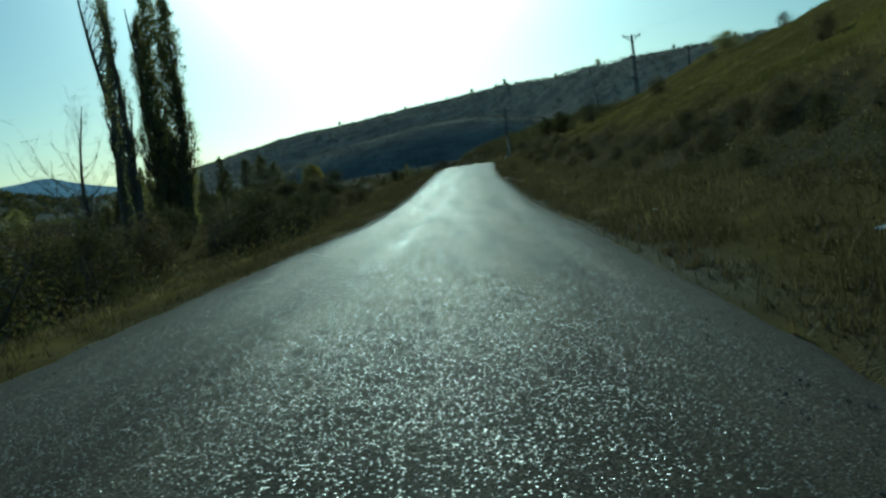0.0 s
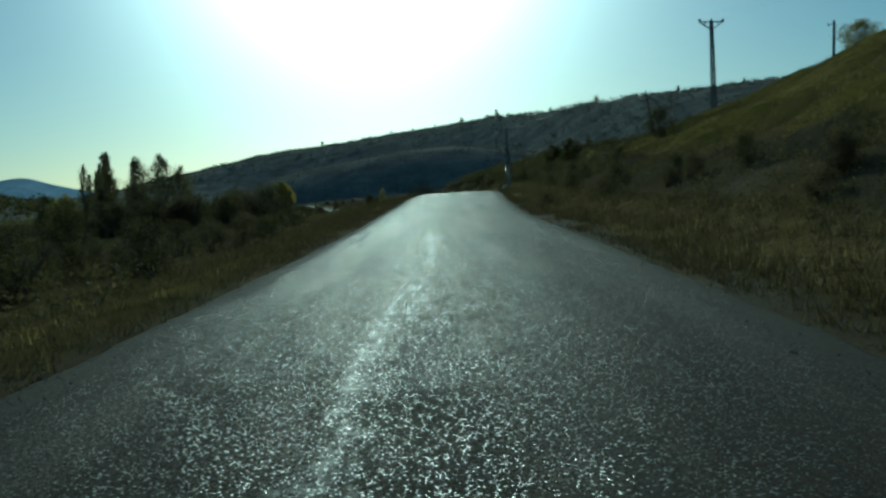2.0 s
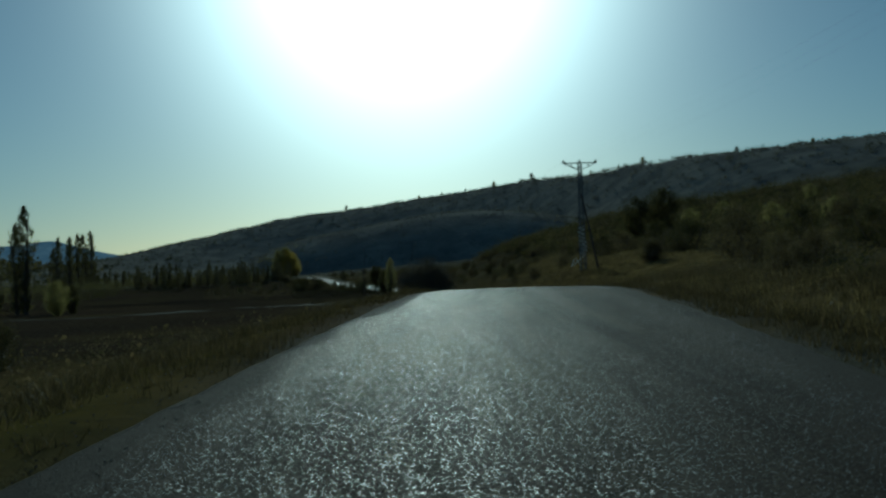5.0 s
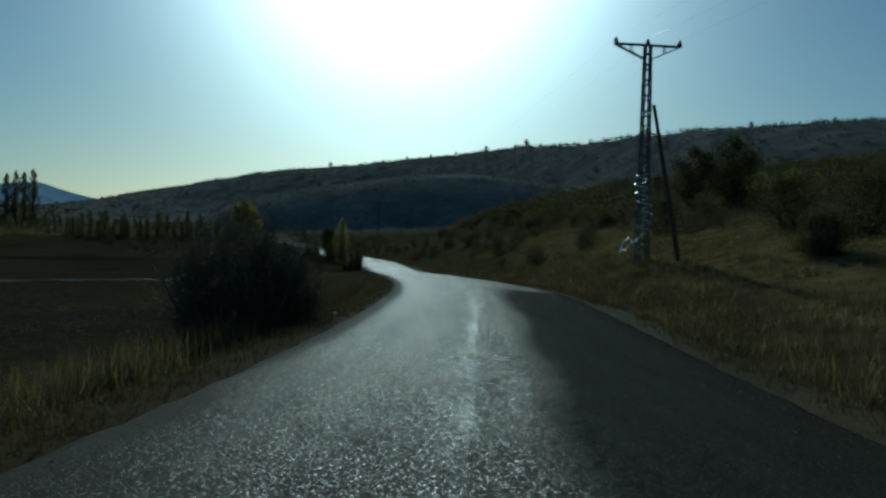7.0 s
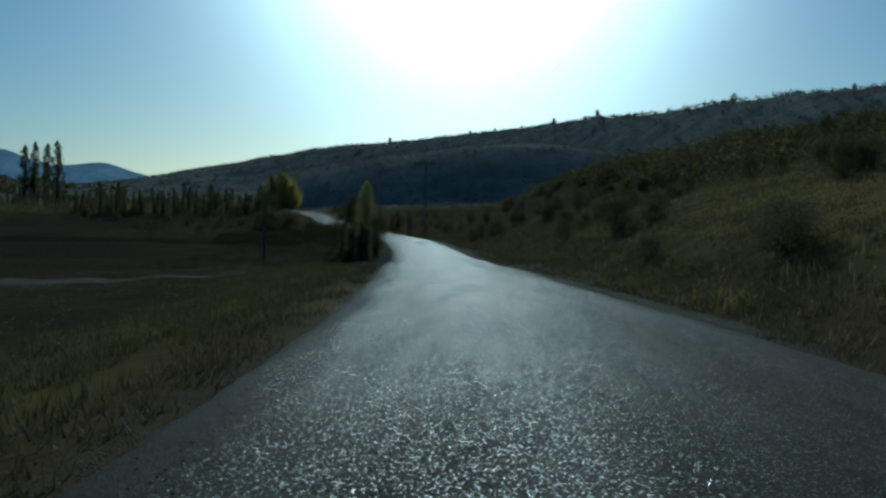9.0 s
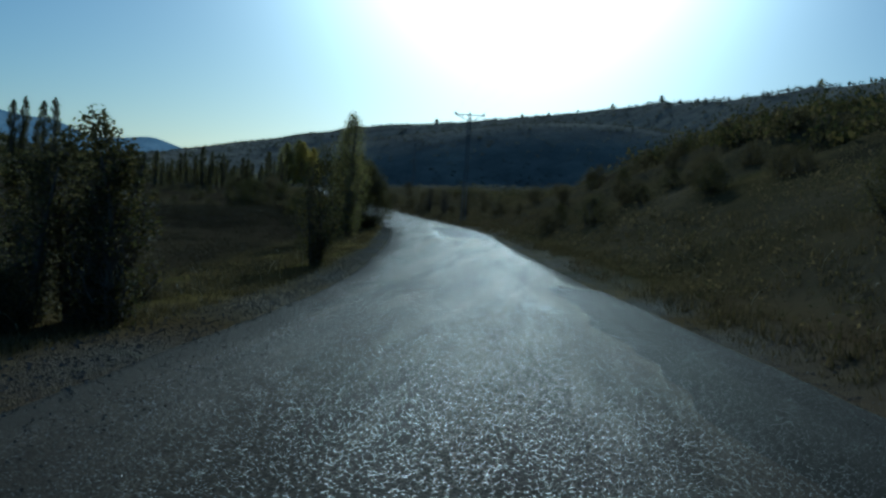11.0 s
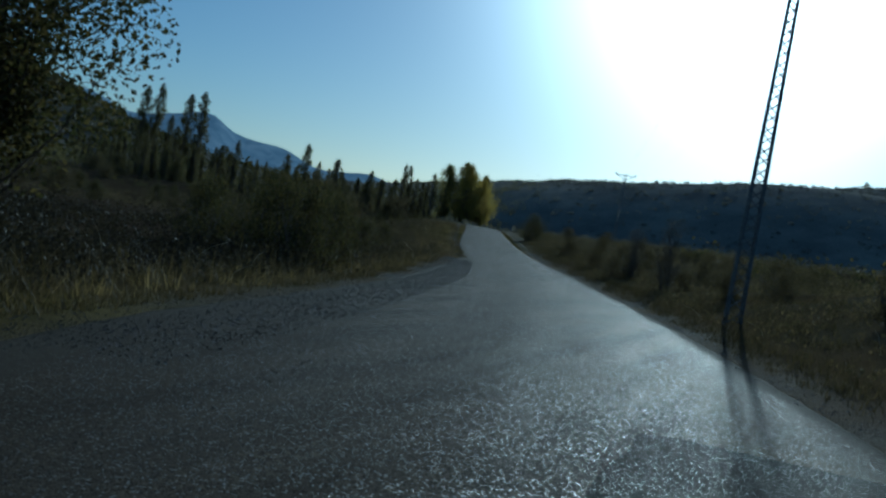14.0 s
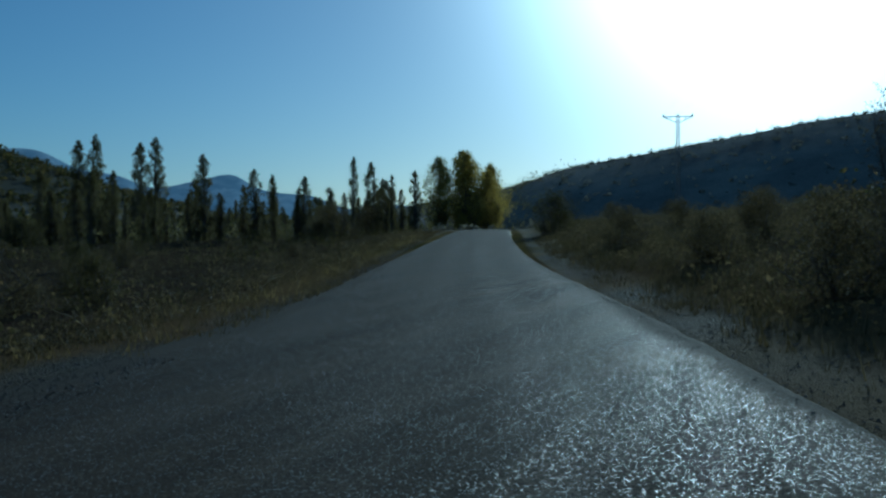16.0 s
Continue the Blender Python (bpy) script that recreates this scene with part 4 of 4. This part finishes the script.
tagged(new("scrub", link_mesh("scrub", *scrub_stuff(hx[shady], hy[shady], 1.15 * hs[shady], 40, 0.17, 7), LEAF_DARK)), "dark evergreen scrub covering the hillside", "scrub", kind="stuff")


def grass_stuff(zones, seed):
    g, out = np.random.RandomState(seed), []
    for count, y0, y1, n0, n1, h0, h1 in zones:
        y = g.uniform(y0, y1, count)
        n = n0 + (n1 - n0) * g.rand(count) ** 1.4
        keep = wave(n * 3, y, 7.0, seed) + g.normal(0, 0.5, count) > -0.35      # bare spots between the tufts
        y, n = y[keep], n[keep]
        x = road_x(y) + n
        z = terrain(x, y) - 0.02
        k = (len(y), 8)
        a, h, w = g.uniform(0, 6.28, k), g.uniform(h0, h1, k), g.uniform(0.005, 0.012, k)
        bx, by = x[:, None] + g.normal(0, 0.10, k), y[:, None] + g.normal(0, 0.10, k)
        dx, dy, q, z = np.cos(a), np.sin(a), g.uniform(0.1, 1.1, k) * h, np.broadcast_to(z[:, None], k)
        out.append(np.stack([np.stack([bx - dy * w, by + dx * w, z], -1), np.stack([bx + dy * w, by - dx * w, z], -1),
                             np.stack([bx + dx * q, by + dy * q, z + h], -1)], 2).reshape(-1, 3))
    V = np.concatenate(out)
    return V, np.arange(len(V)).reshape(-1, 3).tolist()


GRASS_ZONES = [(19000, -5, 230, -3.15, -8, 0.04, 0.16), (10000, 230, 303, -3.9, -7.5, 0.04, 0.15), (4000, 303, 354, -4.6, -8, 0.04, 0.15), (4000, 352, 420, -3.1, -8, 0.05, 0.2), (1000, 306, 346, -4.9, -8.5, 0.06, 0.2), (2200, 60, 135, -4.5, -9, 0.15, 0.35),
               (13000, 0, 140, 3.2, 6.2, 0.04, 0.18), (6000, 140, 200, 3.2, 9, 0.04, 0.18), (3500, 0, 190, 3.7, 6.2, 0.12, 0.36), (14000, 200, 400, 3.6, 9, 0.04, 0.18), (5000, 200, 400, 4.0, 9, 0.12, 0.35), (300, 300, 345, -5.2, -7.8, 0.3, 0.7),
               (15000, 0, 150, 8, 26, 0.05, 0.2), (3000, 135, 230, -4.2, -8, 0.1, 0.3), (2600, 140, 186, -4.2, -7.6, 0.25, 0.62)]
tagged(new("grass", link_mesh("grass", *grass_stuff(GRASS_ZONES, 6), GRASS)), "dry yellow-green grass along the verges", "grass", kind="stuff")
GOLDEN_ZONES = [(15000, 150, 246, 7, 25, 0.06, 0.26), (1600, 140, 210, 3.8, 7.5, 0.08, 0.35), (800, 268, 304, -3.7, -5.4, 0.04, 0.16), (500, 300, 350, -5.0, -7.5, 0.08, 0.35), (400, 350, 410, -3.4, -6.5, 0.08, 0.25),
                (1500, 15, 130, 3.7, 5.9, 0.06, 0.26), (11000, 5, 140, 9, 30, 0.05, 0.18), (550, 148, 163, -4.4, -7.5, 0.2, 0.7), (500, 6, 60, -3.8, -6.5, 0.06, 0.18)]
tagged(new("golden_grass", link_mesh("golden_grass", *grass_stuff(GOLDEN_ZONES, 16), GOLDEN)), "dry grass in brighter gold, the low sun's glow put into its colour", "grass", kind="stuff")


def stone_stuff(zones, seed):
    g, out = np.random.RandomState(seed), []
    for count, y0, y1, n0, n1, s0, s1 in zones:
        y, n = g.uniform(y0, y1, count), n0 + (n1 - n0) * g.beta(1.3, 1.3, count)
        s = s0 + (s1 - s0) * g.rand(count) ** 2
        x = road_x(y) + n
        z = np.where(np.abs(n) < 2.9, road_z(y) + 0.05 * (1 - (n / HALF) ** 2), terrain(x, y)) + s * 0.25
        z = np.where((n < -2.8) & (n > -4.0) & (y > 304) & (y < 350), road_z(y) + 0.05 * (1 - (n / 4.1) ** 2) + s * 0.2, z)
        f = g.uniform(0.7, 1.2, (count, 3))
        out.append(np.stack([np.stack(q, -1) for q in ((x + s, y, z), (x, y + s * f[:, 0], z), (x - s * f[:, 1], y, z + s * 0.2), (x, y - s, z), (x + s * 0.2, y, z + s * f[:, 2] * 0.8))], 1))
    V = np.concatenate(out)
    k = np.arange(len(V))[:, None] * 5
    F = np.concatenate([k + q for q in ((0, 1, 4), (1, 2, 4), (2, 3, 4), (3, 0, 4))])
    return V.reshape(-1, 3), F.tolist()


STONE_ZONES = [(22000, -5, 215, -3.9, -2.4, 0.004, 0.013), (34000, 215, 360, -4.0, -2.0, 0.004, 0.014), (12000, 215, 302, -3.9, -2.8, 0.006, 0.024), (12000, 302, 352, -4.7, -2.8, 0.005, 0.017), (3000, 352, 400, -3.6, -2.7, 0.006, 0.026), (12000, 200, 400, 2.7, 4.2, 0.006, 0.024), (34000, -5, 400, 2.3, 3.8, 0.004, 0.013), (12000, 0, 370, -2.7, 2.7, 0.003, 0.007)]
tagged(new("gravel", link_mesh("gravel", *stone_stuff(STONE_ZONES, 9), GRAVEL)), "loose grey gravel along the road's edges", "gravel", kind="stuff")


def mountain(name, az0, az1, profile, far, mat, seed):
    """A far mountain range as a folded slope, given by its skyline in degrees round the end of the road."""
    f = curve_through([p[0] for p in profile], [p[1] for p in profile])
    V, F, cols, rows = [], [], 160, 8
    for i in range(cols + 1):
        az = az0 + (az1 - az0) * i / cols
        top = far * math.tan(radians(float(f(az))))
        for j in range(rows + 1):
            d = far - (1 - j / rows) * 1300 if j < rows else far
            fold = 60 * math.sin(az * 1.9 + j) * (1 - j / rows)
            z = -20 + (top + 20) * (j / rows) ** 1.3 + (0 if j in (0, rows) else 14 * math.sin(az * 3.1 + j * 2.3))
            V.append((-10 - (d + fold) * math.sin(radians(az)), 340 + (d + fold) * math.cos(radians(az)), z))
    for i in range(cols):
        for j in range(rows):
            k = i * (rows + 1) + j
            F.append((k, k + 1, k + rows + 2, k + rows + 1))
    return tagged(new(name, link_mesh(name, V, F, mat, True)), "distant mountain range, haze painted in as blue colour and glow", "mountain", kind="structure")


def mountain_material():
    m, t, b = material("hazed_far_slope", (0.1, 0.13, 0.17), 1.0, spec=0.0)
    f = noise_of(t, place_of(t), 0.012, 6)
    # Haze of the distance put into a blue base colour and a faint glow.
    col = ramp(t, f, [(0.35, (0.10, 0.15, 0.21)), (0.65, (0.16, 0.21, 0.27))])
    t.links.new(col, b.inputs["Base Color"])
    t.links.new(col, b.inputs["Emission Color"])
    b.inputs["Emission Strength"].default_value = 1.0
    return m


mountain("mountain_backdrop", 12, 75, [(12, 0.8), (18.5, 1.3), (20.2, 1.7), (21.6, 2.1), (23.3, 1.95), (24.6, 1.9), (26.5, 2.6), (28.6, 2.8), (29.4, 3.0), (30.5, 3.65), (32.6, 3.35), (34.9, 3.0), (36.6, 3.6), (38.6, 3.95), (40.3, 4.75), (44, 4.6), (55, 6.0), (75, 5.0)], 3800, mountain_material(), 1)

# ---- power line ----
def bar_between(a, b, w):
    a, b = Vector(a), Vector(b)
    d = (b - a).normalized()
    u = d.orthogonal().normalized() * w
    v = d.cross(u)
    V = [a + u, a + v, a - u, a - v, b + u, b + v, b - u, b - v]
    return V, [(0, 1, 5, 4), (1, 2, 6, 5), (2, 3, 7, 6), (3, 0, 4, 7), (0, 3, 2, 1), (4, 5, 6, 7)]


def pylon_meshes(height, arm):
    low, top = 0.078 * arm, 0.04 * arm
    half = lambda z: low + (top - low) * z / height
    legs, braces = [], []
    for sx, sy in ((1, 1), (1, -1), (-1, 1), (-1, -1)):
        legs.append(bar_between((sx * low, sy * low, -0.5), (sx * top, sy * top, height), 0.045))
    z, k = 0.0, 0
    while z < height - 0.3:
        z2 = min(height, z + max(0.3, half(z) * 1.8))
        for (ax, ay), (bx, by) in (((1, 1), (-1, 1)), ((-1, 1), (-1, -1)), ((-1, -1), (1, -1)), ((1, -1), (1, 1))):
            if k % 2:
                ax, ay, bx, by = bx, by, ax, ay
            braces.append(bar_between((ax * half(z), ay * half(z), z), (bx * half(z2), by * half(z2), z2), 0.024))
        z, k = z2, k + 1
    h = arm / 2
    cross = []
    for sy in (-0.1, 0.1):
        cross.append(bar_between((-h, sy, height), (h, sy, height), 0.045))
        for s in (-1, 1):
            cross.append(bar_between((s * h, sy, height), (s * 0.12, sy, height - 0.55), 0.032))
            cross.append(bar_between((s * h * 0.5, sy, height), (s * h * 0.5, sy, height - 0.27), 0.022))
    mk = lambda n, p, m: link_mesh(n, *joined(p), m)
    return [mk("leg", [q], STEEL) for q in legs], [mk("brace", [q], STEEL) for q in braces], mk("crossarm", cross, STEEL)


def insulator_mesh():
    path = [(0, 0, z) for z in (0, 0.05, 0.06, 0.12, 0.13, 0.19, 0.2, 0.27)]
    return link_mesh("insulator", *tube(path, [0.02, 0.03, 0.11, 0.10, 0.05, 0.09, 0.045, 0.03], 10), PORCELAIN, True)


INSULATOR = insulator_mesh()
PYLONS = [(24.2, 122.0, 13.6), (13.3, 184.1, 9.75), (-4.85, 328.0, 7.35), (-24.0, 439.4, 10.1)]
ARMS = [2.05, 2.7, 2.7, 2.7]
WAY = [radians(a) for a in (10, 9, 9, 10)]
made = {}
wire_ends = []
for (x, y, top), turn, ARM in zip(PYLONS, WAY, ARMS):
    z = ground_at(x, y)
    tall = round(top - z, 1)
    legs, brace, cross = made.setdefault(tall, pylon_meshes(tall, ARM))
    root = new("power_pylon")
    root.matrix_basis = pose(x, y, z, 0, 0, math.degrees(turn))
    tagged(root, "grey galvanised steel lattice pylon with a short crossarm", "pylon", "power line")
    for leg in legs:
        part("leg", leg, root)
    for bar in brace:
        part("brace", bar, root)
    arm = part("crossarm", cross, root)
    for dx in (-ARM / 2 + 0.05, 0, ARM / 2 - 0.05):
        ob = part("insulator", INSULATOR, arm, "brown porcelain insulator")
        ob.location = (dx, 0, tall)
    wire_ends.append([root.matrix_basis @ Vector((dx, 0, tall + 0.26)) for dx in (-ARM / 2 + 0.05, 0, ARM / 2 - 0.05)])


def cable(name, a, b, sag, radius, label):
    pts = [a.lerp(b, k / 24) - Vector((0, 0, sag * 4 * (k / 24) * (1 - k / 24))) for k in range(25)]
    return tagged(new(name, link_mesh(name, *tube(pts, [radius] * 25, 5), WIRE, True)), label, "cable", "power line")


wire_ends.insert(0, [p + Vector((30, -75, 6)) for p in wire_ends[0]])
wire_ends.append([p + Vector((-25, 130, 6)) for p in wire_ends[-1]])
for e1, e2 in zip(wire_ends, wire_ends[1:]):
    for a, b in zip(e1, e2):
        cable("power_cable", a, b, (b - a).length * 0.016, 0.0026, "thin bare aluminium conductor strung between pylons")


def pole(x, y, top, lean_x=0.0, lean_y=0.0, label=""):
    z = ground_at(x, y)
    h = top - z
    path = [(lean_x * k / 6, lean_y * k / 6, -0.5 + (h + 0.5) * k / 6) for k in range(7)]
    root = new("utility_pole")
    root.matrix_basis = pose(x, y, z)
    part("shaft", link_mesh("shaft", *tube(path, [0.095 - 0.005 * k for k in range(7)], 9), POLE_WOOD, True), root)
    e = Vector(path[-1])
    part("bracket", link_mesh("bracket", *joined([bar_between(e + Vector((-0.05, 0, -0.15)), e + Vector((-0.35, 0, -0.3)), 0.025),
                                                   bar_between(e + Vector((-0.35, 0, -0.3)), e + Vector((-0.35, 0, -0.12)), 0.03)]), STEEL), root)
    return tagged(root, label, "pole")


pole(24.9, 100.1, 9.95, 0.1, 0, "weathered wooden utility pole on the hillside")
pole(21.0, 128.1, 9.0, -0.8, 0, "leaning weathered wooden pole on the hill crest")
pole(14.1, 180.9, 7.0, -1.15, 0, "leaning dark wooden pole beside a steel pylon")
pole(-9.3, 250.0, 1.9, 0.1, 0, "weathered wooden pole at the edge of a field")


# sun-lit wire coiled round the middle pylon, its end trailing to the ground
BRIGHT_WIRE = material("bright_wire", (0.88, 0.88, 0.86), 0.45, 1.0)[0]


def loose_wire():
    x, y, _ = PYLONS[1]
    r, path = random.Random(3), []
    for k in range(60):
        h = 4.75 - 2.3 * k / 59
        a = k * 0.75
        path.append((x - 0.1 * math.sin(k * 0.11) + math.cos(a) * (0.2 + 0.08 * r.random()), y - 0.1 + math.sin(a) * 0.26, h))
    for k in range(1, 16):
        u = k / 15
        path.append((x - 0.05 - 0.95 * u + r.gauss(0, 0.03), y - 0.2 - 0.3 * u, 2.4 - 0.85 * u ** 0.8 + r.gauss(0, 0.02)))
    for k in range(1, 12):
        u = k / 11
        path.append((x - 1.0 + 0.75 * u, y - 0.5 + 0.3 * u, 1.55 + 0.6 * math.sin(3.0 * u) + r.gauss(0, 0.02)))
    return link_mesh("loose_wire", *tube(path, [0.032] * len(path), 5), BRIGHT_WIRE, True)


tagged(new("loose_wire", loose_wire()), "shiny loose wire coiled round a pylon and trailing down", "wire")


# ---- litter and dry stalks on the verges ----
PAPER = material("sun_bleached_paper", (0.72, 0.71, 0.68), 0.6)[0]
STRAW = leaf_material("dry_stalks", (0.35, 0.28, 0.15), (0.5, 0.42, 0.26), (0.62, 0.55, 0.38), 0.3, 0.4)


def crumpled(seed):
    r = random.Random(seed)
    V = [(0.09 * (i - 1.5) + r.gauss(0, 0.015), 0.06 * (j - 1.5) + r.gauss(0, 0.015), 0.03 + r.gauss(0, 0.02)) for i in range(4) for j in range(4)]
    top = [tuple(v) for v in V] + [(x, y, z - 0.008) for x, y, z in V]
    F = [(i * 4 + j, i * 4 + j + 1, i * 4 + j + 5, i * 4 + j + 4) for i in range(3) for j in range(3)]
    return link_mesh("litter", top, F + [tuple(k + 16 for k in q[::-1]) for q in F], PAPER)


scraps = [crumpled(k) for k in range(3)]
for k, (x, y, s) in enumerate([(-2.3, 238.6, 1.0), (-1.2, 236.7, 0.8), (-1.0, 234.1, 0.7), (-0.8, 232.6, 0.7), (3.0, 166.1, 0.7), (3.4, 173.0, 1.1), (3.5, 178.1, 0.9), (-6.4, 289.3, 0.6), (4.1, 10.8, 0.8), (4.0, 20.8, 0.7), (4.7, 40.7, 0.9), (4.5, 46.2, 0.7), (5.3, 71.9, 0.7)]):
    ob = tagged(new("litter", scraps[k % 3]), "white crumpled scrap of paper on the verge", "litter", "verge litter")
    ob.matrix_basis = pose(x, y, ground_at(x, y) - 0.005, 0, 0, 50 * k) @ Matrix.Scale(s, 4)


def stalk_stuff(zones, seed):
    g, out = np.random.RandomState(seed), []
    for count, y0, y1, n0, n1, size in zones:
        for _ in range(count):
            y, n = g.uniform(y0, y1), g.uniform(n0, n1)
            x = float(road_x(y)) + n
            a, h = g.uniform(0, 6.28), size * g.uniform(0.5, 1.3)
            base, bend = Vector((x, y, ground_at(x, y) - 0.02)), g.uniform(0.2, 1.2)
            path = [base + Vector((math.cos(a) * bend * h * u * u, math.sin(a) * bend * h * u * u, h * u * (1 - 0.35 * bend * u))) for u in (0, 0.35, 0.7, 1.0)]
            out.append(tube(path, [0.005, 0.0045, 0.004, 0.002], 4))
    return joined(out)


STALKS = [(60, 150, 185, -6.5, -4.0, 0.6), (50, 300, 345, -8, -4.3, 0.8), (40, 225, 265, -6, -4.0, 0.4), (40, 345, 400, -7, -4.2, 0.5), (40, 200, 345, 4.2, 7, 0.6)]
tagged(new("stalks", link_mesh("stalks", *stalk_stuff(STALKS, 12), STRAW)), "pale dry stalks leaning over the verges", "dry stalks", kind="stuff")
